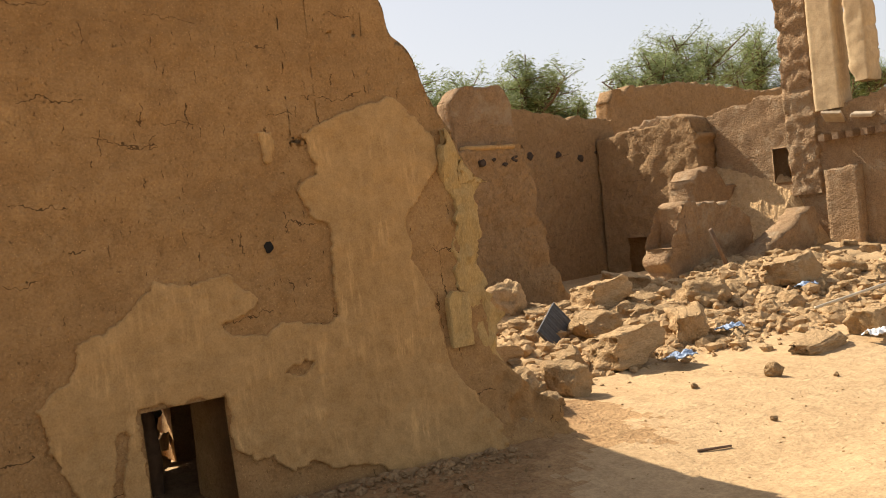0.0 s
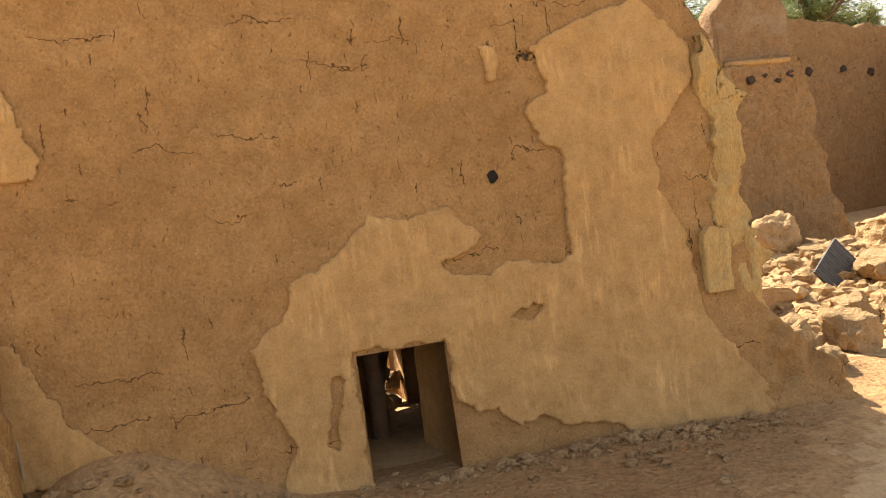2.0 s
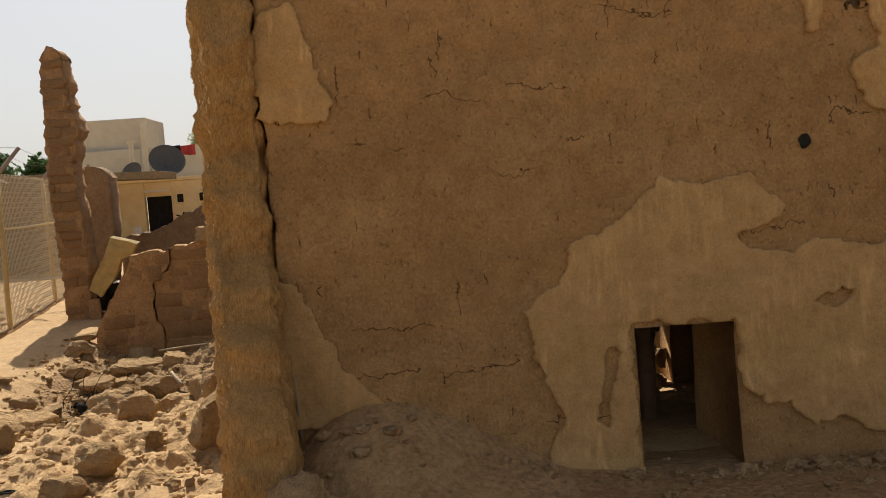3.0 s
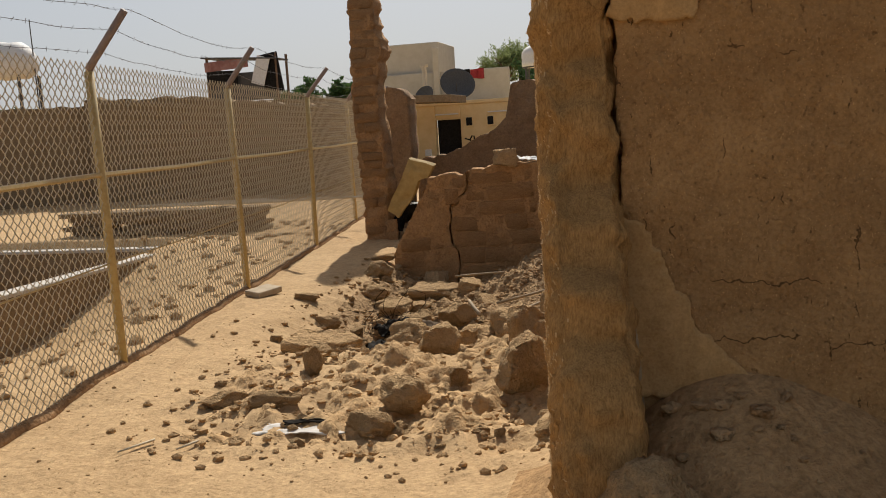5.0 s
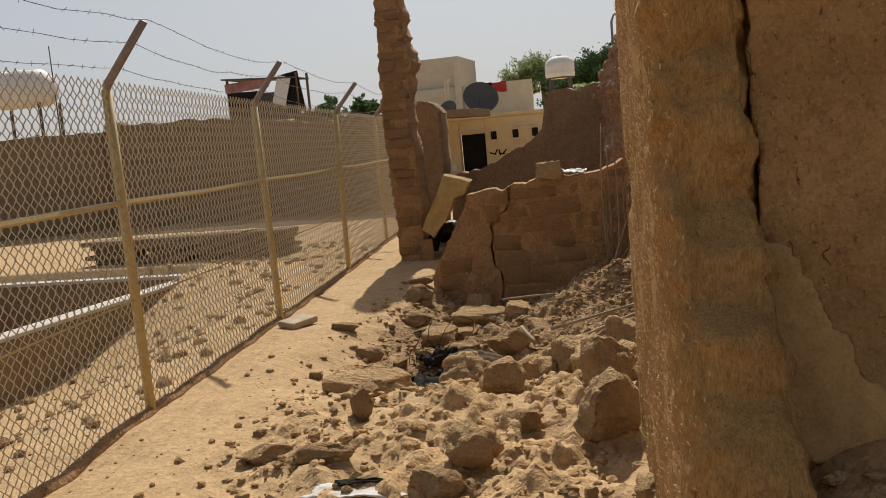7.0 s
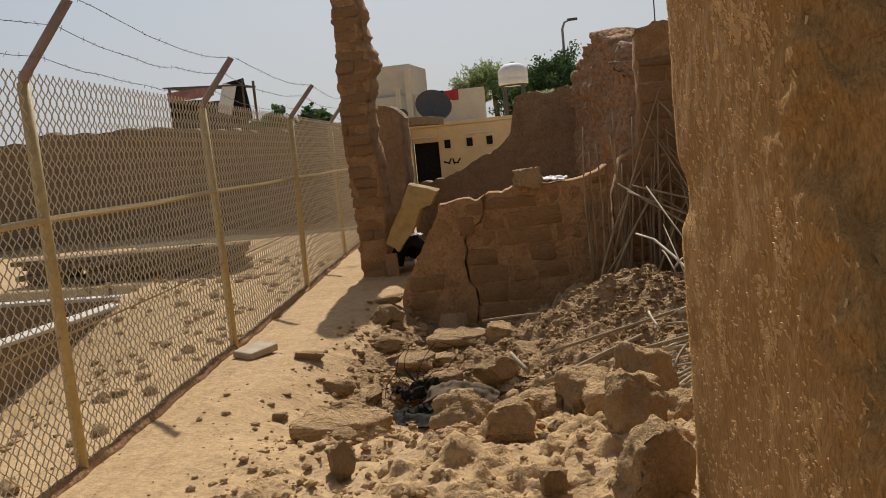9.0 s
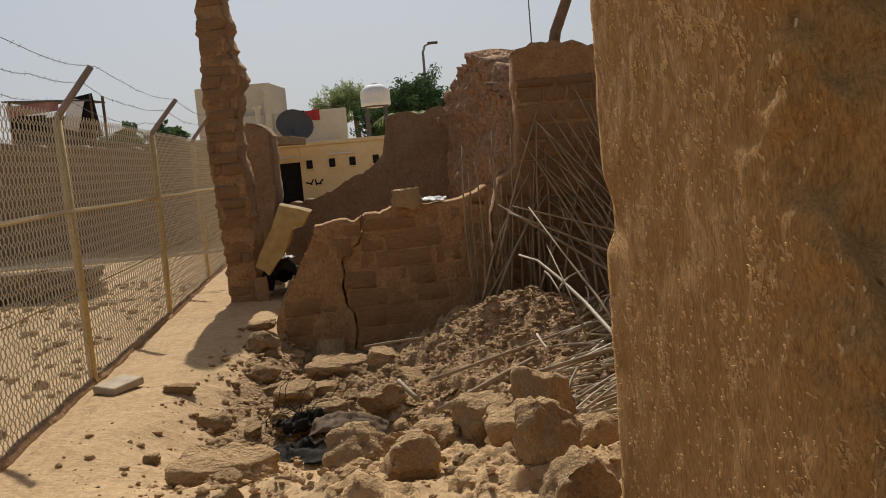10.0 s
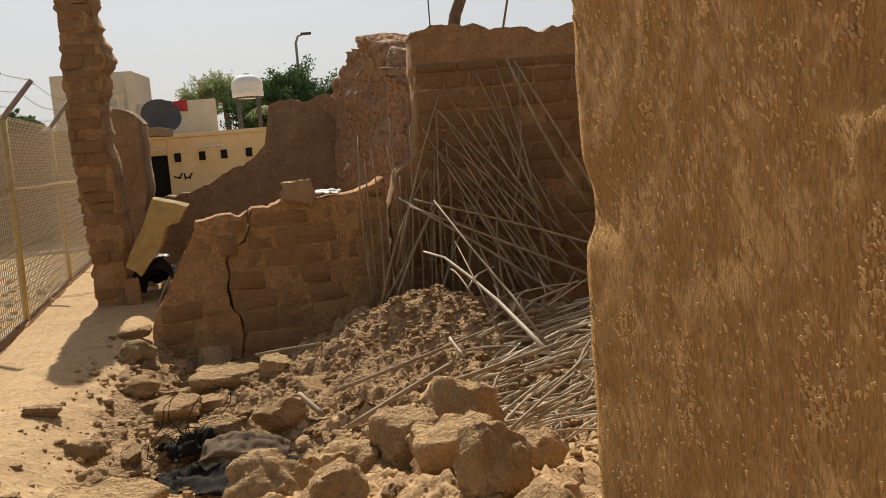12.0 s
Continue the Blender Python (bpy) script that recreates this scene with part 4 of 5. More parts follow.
def on_house(name, size, at, material, label="", bevel=0.02, parent=None):
    ob = part(name, box_mesh(*size, bevel), material, parent or house, label)
    ob.matrix_local = Matrix.Translation(Vector(at) - (Vector((-6, 33, 0)) if parent is None else Vector(parent.location) + Vector((-6, 33, 0))))
    return ob


for sx, cx in ((9.0, -11.47), (5.2, -3.40)):
    on_house("wall", (sx, 0.3, 2.6), (cx, 33.15, 1.14), OCHRE)
on_house("wall", (0.97, 0.3, 0.55), (-6.48, 33.15, 2.165), OCHRE)
on_house("parapet", (15.4, 0.42, 0.14), (-8.4, 33.15, 2.5), OCHRE)
# Near-black panel set in the gap paints the shade inside the doorway.
on_house("door", (0.97, 0.06, 2.1), (-6.485, 33.35, 0.85), DARK, "black panel standing for the shade in the open doorway")
on_house("roof", (15.4, 8, 0.2), (-8.4, 37.4, 2.3), OCHRE)
for x in (-5.66, -4.85, -4.13, -3.3):
    w = on_house("window", (0.34, 0.06, 0.42), (x, 32.985, 1.78), OCHRE)
    on_house("pane", (0.22, 0.03, 0.30), (x, 32.95, 1.78), DARK, parent=w)
for x in (-6.5, -4.5):
    on_house("strip_lamp", (0.9, 0.08, 0.05), (x, 32.95, 2.09), WHITE, "white strip lamp over the wall")
on_house("meter_box", (0.25, 0.1, 0.25), (-7.3, 32.95, 0.7), WHITE, "white meter box")
for i, (dx, dz, l, r) in enumerate(((0, 0, 0.25, 20), (0.12, 0.05, 0.2, -60), (0.25, 0.02, 0.22, 80), (0.35, -0.03, 0.2, 10), (0.45, 0.05, 0.18, -50))):
    g = on_house("graffiti", (l, 0.012, 0.05), (-5.75 + dx, 32.99, 1.12 + dz), BLACK, "black painted scrawl", 0.004)
    g.rotation_euler = (0, radians(r), 0)
upper = thing("rooftop_room", "cream rooftop storey set back on the house", "house", at=(-6, 40, 2.4))
for name, size, at in (("wall", (6.2, 0.3, 1.75), (-8.4, 40.2, 3.25)), ("stair_box", (3.3, 3.2, 2.9), (-10.2, 42.0, 4.05)), ("column", (0.28, 0.28, 2.4), (-8.55, 39.85, 4.0))):
    ob = part(name, box_mesh(*size, 0.03), CREAM, upper)
    ob.matrix_local = Matrix.Translation(Vector(at) - Vector((-6, 40, 2.4)))


def cloth(name, label, x, y, z, w, h, material, category="cloth"):
    bm = bmesh.new()
    bmesh.ops.create_grid(bm, x_segments=12, y_segments=8, size=0.5)
    for v in bm.verts:
        v.co = Vector((v.co.x * w, 0.05 * math.sin(v.co.x * 14) * (0.6 - v.co.y), v.co.y * h * (1 + 0.1 * math.sin(v.co.x * 5))))
    bmesh.ops.solidify(bm, geom=bm.faces[:], thickness=0.012)
    ob = smooth(part(name, bm, material))
    ob.location = (x, y, z)
    return tagged(ob, label, category)


cloth("hanging_cloth", "red cloth hung over the roof parapet", -6.72, 40.0, 3.92, 0.62, 0.42, RED)
cloth("hanging_cloth", "dark cloth hung over the roof parapet", -7.35, 40.0, 3.95, 0.6, 0.36, BLACK)
flue = thing("vent_pipe", "pale metal vent pipe with a cap on the roof", "pipe", at=(-7.64, 34.3, 2.4))
part("pipe", tube(bmesh.new(), [(0, 0, 0), (0, 0, 1.6)], 0.09, 0.09, 10), CREAM, flue)
part("cap", tube(bmesh.new(), [(0, 0, 1.6), (0, 0, 1.68)], 0.16, 0.16, 10), CREAM, flue)


def dish(x, y, z, r, yaw):
    ob = thing("satellite_dish", "dark grey satellite dish on a roof mast", "satellite dish", "dishes", at=(x, y, z))
    bm = bmesh.new()
    rings = []
    for k in range(7):
        a = k / 6
        rings.append([bm.verts.new((r * a * math.cos(t), r * a * math.sin(t), 0.35 * r * a * a)) for t in (2 * math.pi * q / 24 for q in range(24))])
    for q0, q1 in zip(rings, rings[1:]):
        for k in range(24):
            bm.faces.new((q0[k], q0[(k + 1) % 24], q1[(k + 1) % 24], q1[k]))
    bmesh.ops.remove_doubles(bm, verts=bm.verts, dist=0.001)
    bmesh.ops.solidify(bm, geom=bm.faces[:], thickness=0.02)
    d = smooth(part("reflector", bm, GREY, ob))
    d.matrix_local = pose(0, 0, r * 1.0, 60, 0, yaw)
    part("mast", tube(bmesh.new(), [(0, 0.05, -0.1), (0, 0.05, r)], 0.04, 0.04, 8), GREY, ob)
    part("feed_arm", tube(bmesh.new(), [(0, -0.1, r * 0.6), (0.1, -r * 0.7, r * 1.2)], 0.02, 0.02, 6), GREY, ob)
    return ob


dish(-6.3, 34, 2.45, 0.68, 25)
dish(-7.55, 34, 2.4, 0.42, -20)

# water tank on a stand beside the house
tank = thing("water_tank", "white plastic water tank on a steel stand", "water tank", at=(-3.48, 36, 2.4))
bm = bmesh.new()
hoops = [(-0.42, 0.50), (-0.36, 0.57), (-0.2, 0.58), (-0.17, 0.56), (-0.05, 0.58), (0.1, 0.57), (0.22, 0.53), (0.33, 0.43), (0.40, 0.30), (0.43, 0.16), (0.48, 0.15), (0.48, 0.01)]
rings = [[bm.verts.new((r * math.cos(a), r * math.sin(a), z)) for a in (k * math.pi / 12 for k in range(24))] for z, r in hoops]
for q0, q1 in zip(rings, rings[1:]):
    for k in range(24):
        bm.faces.new((q0[k], q0[(k + 1) % 24], q1[(k + 1) % 24], q1[k]))
bm.faces.new(rings[0][::-1])
ob = smooth(part("tank", bm, WHITE, tank))
ob.location = (0, 0, 1.78)
for dx in (-0.36, 0.36):
    for dy in (-0.36, 0.36):
        part("leg", tube(bmesh.new(), [(dx, dy, -2.3), (dx, dy, 1.35)], 0.05, 0.05, 6), GREY, tank)
part("ring", tube(bmesh.new(), [(0.5 * math.cos(a), 0.5 * math.sin(a), 1.38) for a in (k * math.pi / 10 for k in range(21))], 0.05, 0.05, 6), GREY, tank)


# ---- trees ----
def tree(name, label, x, y, z, h, r, material, seed, leaves=5000, leaf=0.09, limbs=7, feathery=0.0, squash=0.8):
    rnd = random.Random(seed)
    ob = thing(name, label, "tree", at=(x, y, z))
    bm = bmesh.new()
    tube(bm, [(0, 0, -0.5), (0.05 * h * rnd.uniform(-1, 1), 0, h * 0.3), (0, 0, h - r * 1.0)], h * 0.035, h * 0.022, 8)
    tips = []
    for i in range(limbs):
        a = 2 * math.pi * i / limbs + rnd.uniform(-.4, .4)
        el = rnd.uniform(0.25, 1.3)
        d = Vector((math.cos(a) * math.cos(el), math.sin(a) * math.cos(el), math.sin(el)))
        s = Vector((0, 0, h - r * rnd.uniform(1.0, 1.5)))
        e = s + d * r * rnd.uniform(0.75, 1.05)
        mid = s.lerp(e, 0.5) + Vector((rnd.uniform(-1, 1), rnd.uniform(-1, 1), rnd.uniform(-.3, .6))) * r * 0.12
        tube(bm, [s, mid, e], h * 0.009, h * 0.003, 5)
        for k in range(12):
            t = rnd.uniform(0.3, 1.0)
            q = s.lerp(e, t)
            f = q + Vector((rnd.uniform(-1, 1), rnd.uniform(-1, 1), rnd.uniform(-.3, 1) * squash)) * r * 0.42
            tube(bm, [q, f], h * 0.003, h * 0.001, 4)
            tips.append((q, f))
    part("trunk", bm, WOOD, ob)
    verts, faces = [], []
    for i in range(leaves):
        q, f = tips[rnd.randrange(len(tips))]
        c = q.lerp(f, rnd.uniform(0.2, 1.15)) + Vector((rnd.gauss(0, 1), rnd.gauss(0, 1), rnd.gauss(0, 1) * squash)) * r * 0.055
        if feathery:
            c.z += feathery * rnd.random() ** 2
        u = Vector((rnd.gauss(0, 1), rnd.gauss(0, 1), rnd.gauss(0, 1) + feathery * 1.5)).normalized() * leaf * rnd.uniform(0.6, 1.3)
        w = u.orthogonal().normalized() * leaf * (0.18 if feathery else 0.42)
        b = len(verts)
        verts += [c - u, c + w, c + u, c - w]
        faces.append((b, b + 1, b + 2, b + 3))
    me = bpy.data.meshes.new("crown")
    me.from_pydata([tuple(v) for v in verts], [], faces)
    me.materials.append(material)
    cr = new("crown", me)
    cr.parent = ob
    return ob


tree("leafy_tree", "dense dark green tree behind the house", -2.7, 44, 0, 6.1, 2.6, LEAF_DARK, 3, 28000, 0.09, 16)
tree("leafy_tree", "dense dark green tree behind the house", -4.4, 45, 0, 5.0, 1.6, LEAF_DARK, 33, 12000, 0.09, 12)
for i, (x, h) in enumerate(((-7.3, 4.9), (-6.5, 5.4), (-5.8, 5.6))):
    tree("tamarisk", "thin grey-green tamarisk behind the house", x, 46.5, 0, h, 1.1, LEAF, 4 + i, 2500, 0.12, feathery=0.5)
palm = thing("date_palm", "small date palm with dusty green fronds", "palm", at=(-2.6, 40, 0))
part("trunk", tube(bmesh.new(), [(0, 0, 0), (0.05, 0, 1.6), (0, 0, 3.3)], 0.18, 0.15, 9), WOOD, palm)
for i in range(14):
    bm = bmesh.new()
    a = i * 2.4
    pts = [Vector((math.cos(a) * 1.5 * t, math.sin(a) * 1.5 * t, 3.3 + 1.5 * t - 1.5 * t * t)) for t in (0, 0.25, 0.5, 0.75, 1)]
    tube(bm, pts, 0.02, 0.005, 4)
    for p, q in zip(pts, pts[1:]):
        for k in range(5):
            c = p.lerp(q, k / 5)
            for sg in (-1, 1):
                e = c + Vector((-math.sin(a) * sg * 0.3, math.cos(a) * sg * 0.3, -0.1)) + (q - p) * 0.5
                f = bm.faces.new([bm.verts.new(v) for v in (c, c + (q - p) * 0.08, e)])
    part("frond", bm, LEAF, palm)
tree("far_tree", "dark green tree beyond the field wall", -13.6, 36, 0, 4.0, 1.5, LEAF_DARK, 5, 5000, 0.10, 9)
tree("far_tree", "dark green tree beyond the field wall", -11.7, 36, 0, 3.9, 0.8, LEAF_DARK, 6, 2500, 0.10, 7)
tree("far_tree", "green tree beside the rooftop tank", -19.5, 26, 0, 3.2, 1.1, LEAF_DARK, 7, 3000, 0.10, 7)
for i, (x, y, h, r) in enumerate(((18.6, 22, 7.0, 1.9), (22.6, 22, 7.4, 2.2), (24.6, 22.5, 6.4, 1.9), (29.5, 22, 8.2, 2.4), (32.4, 22.5, 9.2, 2.9), (36.2, 22, 9.0, 2.9), (40.5, 20, 8.0, 2.4))):
    tree("tamarisk", "feathery olive-green tamarisk behind the courtyard walls", x, y, 0, h, r, LEAF, 20 + i, 20000, 0.10, 14, feathery=0.25)


def street_lamp(x, y, h, reach):
    ob = thing("street_lamp", "slim grey street lamp with a curved arm", "street lamp", "street lamps", at=(x, y, 0))
    part("pole", tube(bmesh.new(), [(0, 0, 0), (0, 0, h - 0.3), (reach * 0.3, 0, h), (reach, 0, h + 0.1)], 0.07, 0.04, 8), STEEL, ob)
    hd = part("lamp_head", box_mesh(0.5, 0.2, 0.12, 0.04, 2, (reach + 0.1, 0, h + 0.1)), GREY, ob)
    return ob


street_lamp(-2.05, 45, 7.0, 0.4)
street_lamp(2.5, 60, 7.5, -0.9)

# rooftop junk and a tank on the far side
junk = thing("rooftop_shack", "ramshackle rooftop shack of rusty sheets and a red board", "shack", at=(-13.3, 30, 2.0))
for name, size, at, rot, mat in (("side_sheet", (2.7, 0.05, 1.0), (0, 0.1, 1.5), (0, 0, 0), GREY), ("red_board", (1.7, 0.06, 0.34), (-0.5, -0.1, 2.3), (0, -3, 0), RUST), ("rust_sheet", (1.2, 0.06, 0.5), (-0.7, -0.08, 1.85), (0, 2, 0), DARK), ("white_board", (0.5, 0.05, 1.0), (0.85, -0.15, 2.0), (0, 18, 0), WHITE),
                                 ("roof_sheet", (2.9, 1.2, 0.05), (0, 0.4, 2.5), (0, 4, 0), GREY), ("dark_panel", (0.7, 0.05, 1.4), (1.2, 0, 1.9), (0, -8, 0), DARK), ("platform", (9.0, 2.4, 0.25), (3.2, 1.2, 0.75), (0, 2, 0), FARWALL)):
    ob = part(name, box_mesh(*size, 0.01), mat, junk)
    ob.matrix_local = pose(*at, *rot)
for dx, h in ((-1.3, 0), (-1.3, 1), (1.4, 0), (1.4, 1)):
    part("post", tube(bmesh.new(), [(dx, h * 0.9, -2), (dx, h * 0.9, 2.6)], 0.05, 0.05, 6), WOOD, junk)
ltank = thing("roof_tank", "white plastic water tank on a frame beyond the field wall", "water tank", at=(-18.3, 24, 0))
bm = bmesh.new()
bmesh.ops.create_uvsphere(bm, u_segments=20, v_segments=14, radius=1.0, matrix=Matrix.Diagonal((1.2, 0.75, 0.75, 1)))
for v in bm.verts:
    v.co.z = max(-0.45, min(0.62, v.co.z)) + 0.03 * math.sin(10 * v.co.x)
ob = smooth(part("tank", bm, WHITE, ltank))
ob.location = (0, 0, 4.35)
for dx in (-0.9, 0.9):
    for dy in (-0.45, 0.45):
        part("leg", tube(bmesh.new(), [(dx, dy, 0), (dx, dy, 3.95)], 0.05, 0.05, 6), GREY, ltank)
part("mast", tube(bmesh.new(), [(1.15, 0, 2.0), (1.15, 0, 5.6)], 0.025, 0.015, 6), GREY, ltank)

# sunk concrete basin
basin = thing("basin", "concrete basin with a whitened rim below the path", "basin", at=(-8.0, 10.3, 0))
for name, size, at, mat in (("wall", (0.2, 4.9, 1.8), (2.05, -0.2, -0.92), FARWALL), ("wall", (4.4, 0.2, 1.8), (-0.05, 2.2, -0.92), FARWALL), ("wall", (0.2, 4.9, 1.8), (-2.2, -0.2, -0.92), FARWALL), ("wall", (4.4, 0.2, 1.8), (-0.05, -2.55, -0.92), FARWALL),
                            ("coping", (0.26, 4.9, 0.05), (2.05, -0.15, 0.005), CONC), ("coping", (4.1, 0.26, 0.05), (-0.2, 2.2, 0.0), CONC)):
    ob = part(name, box_mesh(*size, 0.01), mat, basin)
    ob.location = at
stack = thing("stone_stack", "dark stack of flat stone slabs beyond the fence", "stone stack", at=(-6.4, 13.6, 0))
for k in range(7):
    for i in range(4):
        ln = random.uniform(0.75, 1.05)
        ob = part("slab", box_mesh(ln, 0.5, 0.075, 0.012), FARWALL, stack)
        ob.matrix_local = pose(-1.7 + i * 0.98 + random.uniform(-.12, .12) + (0.0 if i < 3 else -0.05 * k), random.uniform(-.08, .08), 0.02 + k * 0.078, 0, 0, random.uniform(-3, 3))
for i in range(9):
    x, y = -7.2 + i * 0.33 + random.uniform(-.2, .2), 13.5 + random.uniform(-.2, .3)
    ln = random.uniform(1.0, 2.2)
    a = random.uniform(-0.15, 0.15)
    bm = tube(bmesh.new(), [(x, y, 0.60), (x + ln * math.cos(a), y + ln * math.sin(a), 0.61)], 0.018, 0.018, 6)
    tagged(part("plank", bm, STALK_PALE), "pale weathered batten lying on stacked stone", "plank", "battens on the stack")

# ---- rubble ----
CLODS = [rock_mesh("clod", 10 + i, False, RUBBLE) for i in range(8)]
BLOCKS = [rock_mesh("block", 40 + i, True, RUBBLE) for i in range(6)]


def clod(x, y, sx, sy, sz, yaw=0, tilt=0, blocky=False, sink=0.2, label="", seed=None):
    rnd = random.Random(seed if seed is not None else int(x * 971 + y * 3571))
    me = (BLOCKS if blocky else CLODS)[rnd.randrange(6)]
    ob = new("mud_block" if blocky else "mud_clod", me)
    ob.matrix_world = pose(x, y, ground(x, y) + sz * (0.5 - sink), tilt, rnd.uniform(-8, 8), yaw) @ Matrix.Diagonal((sx, sy, sz, 1))
    return tagged(ob, label or ("broken block of tan mud brick lying in rubble" if blocky else "rough tan clod of dried mud"), "mud block" if blocky else "clod", "fallen rubble")


rr = random.Random(77)


def scatter(n, x0, x1, y0, y1, smin, smax, power=2.5):
    done = 0
    while done < n:
        x, y = rr.uniform(x0, x1), rr.uniform(y0, y1)
        if rr.random() > roughness(x, y) ** 1.5 or hill(x, y, 0.7, 9.0, 1.0, 1.3, 1.0) > 0.3:
            continue
        s = smin + (smax - smin) * rr.random() ** power
        clod(x, y, s * rr.uniform(0.8, 1.4), s * rr.uniform(0.7, 1.1), s * rr.uniform(0.5, 0.9), rr.uniform(0, 360), rr.uniform(-20, 20), rr.random() < 0.3, 0.38)
        done += 1


scatter(75, -1.8, 1.2, 3.9, 9.6, 0.06, 0.20, 2.6)
scatter(26, -2.0, -0.6, 7.0, 12.5, 0.08, 0.24)
scatter(210, 6.2, 14, 3.7, 8.8, 0.10, 0.36, 2.0)
scatter(24, 13, 18, 4.0, 9.5, 0.2, 0.7)
# single lumps that stand out in the ruined room: place, width, depth, height, turn, blocky
for x, y, sx, sy, sz, yaw, blk in ((-0.21, 6.05, 0.36, 0.30, 0.28, 20, False), (0.76, 4.85, 0.32, 0.30, 0.32, 70, False), (-1.0, 6.2, 0.62, 0.42, 0.26, 5, True), (0.02, 6.45, 0.30, 0.30, 0.28, 40, True), (0.33, 7.0, 0.34, 0.3, 0.36, 15, True),
                                   (0.42, 6.55, 0.40, 0.32, 0.42, 30, True), (0.75, 6.8, 0.36, 0.34, 0.55, 50, True), (0.62, 6.25, 0.5, 0.4, 0.35, 10, True), (0.70, 5.5, 0.30, 0.3, 0.34, 80, False), (0.15, 4.55, 0.28, 0.24, 0.2, 0, False),
                                   (-0.67, 5.25, 0.14, 0.12, 0.18, 0, False), (0.07, 5.6, 0.30, 0.26, 0.24, 60, False), (-0.2, 6.7, 0.4, 0.3, 0.22, 110, False), (0.1, 6.6, 0.44, 0.3, 0.26, 160, False), (0.95, 6.1, 0.3, 0.3, 0.26, 0, False), (0.05, 4.25, 0.24, 0.2, 0.16, 0, False),
                                   (-0.57, 4.5, 0.3, 0.14, 0.1, 10, False), (-0.95, 4.6, 0.26, 0.16, 0.1, 30, False), (-1.8, 7.85, 0.26, 0.14, 0.08, 10, True), (-1.45, 7.45, 0.24, 0.18, 0.13, 0, False), (-1.25, 7.1, 0.26, 0.2, 0.16, 40, False), (-1.0, 7.7, 0.3, 0.2, 0.16, 0, False),
                                   (-1.1, 8.4, 0.36, 0.3, 0.14, 10, True), (-1.45, 8.9, 0.34, 0.24, 0.16, 60, False), (-1.6, 9.5, 0.3, 0.25, 0.22, 0, False), (-1.8, 10.2, 0.34, 0.22, 0.1, 20, True), (-0.75, 7.85, 0.32, 0.2, 0.16, 0, True), (-0.35, 7.9, 0.34, 0.22, 0.2, 30, False)):
    clod(x, y, sx, sy, sz, yaw, rr.uniform(-12, 12), blk, 0.12)
for x, y, sx, sy, sz, yaw, tilt in ((-1.05, 9.75, 0.34, 0.55, 0.12, 8, 38), (-0.85, 9.0, 0.62, 0.40, 0.20, 5, 6), (-0.45, 9.05, 0.34, 0.28, 0.2, -20, 4), (-0.95, 8.6, 0.40, 0.25, 0.14, 0, 4), (-0.15, 8.5, 0.3, 0.26, 0.08, 30, 30)):
    clod(x, y, sx, sy, sz, yaw, tilt, True, 0.1, "flat slab of mud brick leaning in the rubble")
for x, y, sx, sy, sz, yaw in ((7.65, 4.3, 0.95, 0.45, 0.42, 8), (8.35, 6.9, 0.62, 0.5, 0.55, 30), (7.0, 5.4, 0.5, 0.4, 0.3, 0), (6.45, 3.85, 0.42, 0.36, 0.36, 20), (7.1, 4.5, 0.35, 0.3, 0.28, 60), (9.0, 3.25, 0.8, 0.35, 0.16, 10), (9.9, 3.2, 0.5, 0.4, 0.34, 0), (8.9, 4.6, 0.6, 0.45, 0.5, 50),
                              (9.4, 6.3, 0.8, 0.6, 0.45, 0), (10.4, 5.6, 0.7, 0.6, 0.45, 20), (11.0, 7.4, 0.9, 0.6, 0.5, 70), (12.3, 5.6, 0.9, 0.6, 0.5, 10), (8.3, 5.3, 0.6, 0.5, 0.4, 120)):
    clod(x, y, sx, sy, sz, yaw, rr.uniform(-10, 10), rr.random() < 0.6, 0.15)
for x, y, s in ((7.9, 2.95, 0.12), (7.2, 3.2, 0.05), (8.2, 2.6, 0.04), (6.9, 2.3, 0.04)):
    clod(x, y, s * 1.3, s, s, rr.uniform(0, 360), 0, False, 0.1)

clod(1.50, 2.80, 0.30, 0.28, 0.36, 20, 0, False, 0.18, "rounded lump of mud at the wall foot")


for x, y, s in ((5.55, 3.55, 0.28), (5.8, 3.75, 0.32), (6.05, 3.95, 0.3), (5.7, 4.1, 0.4), (6.25, 4.25, 0.34), (5.45, 3.3, 0.2), (5.95, 3.5, 0.2)):
    clod(x, y, s * 1.4, s, s * 0.8, rr.uniform(0, 360), 0, False, 0.3)


# crumbled bed between the lumps
def crumbled_bed(name, label, x0, x1, y0, y1, step, amount, material, f=1.0):
    nx, ny = int((x1 - x0) / step) + 1, int((y1 - y0) / step) + 1
    bv = []
    for j in range(ny):
        for i in range(nx):
            x, y = x0 + i * step, y0 + j * step
            r = roughness(x, y) * (0.35 + 0.65 * ramp01(-0.25, 0.35, fract(x * 1.3, y * 1.3, 2.7, 3)))
            lumps = 1.1 * abs(fract(x * 5 * f, y * 5 * f, 0.7, 2)) + 0.8 * abs(fract(x * 12 * f, y * 12 * f, 3.1, 1)) + 0.35 * abs(fract(x * 25 * f, y * 25 * f, 9.1, 1))
            bv.append((x, y, ground(x, y) - 0.03 + amount * r * max(0.0, lumps + 0.25)))
    bf = [(j * nx + i, j * nx + i + 1, (j + 1) * nx + i + 1, (j + 1) * nx + i) for j in range(ny - 1) for i in range(nx - 1)]
    me = bpy.data.meshes.new(name)
    me.from_pydata(bv, [], bf)
    me.materials.append(material)
    me.shade_smooth()
    return tagged(new(name, me), label, "rubble", kind="stuff")


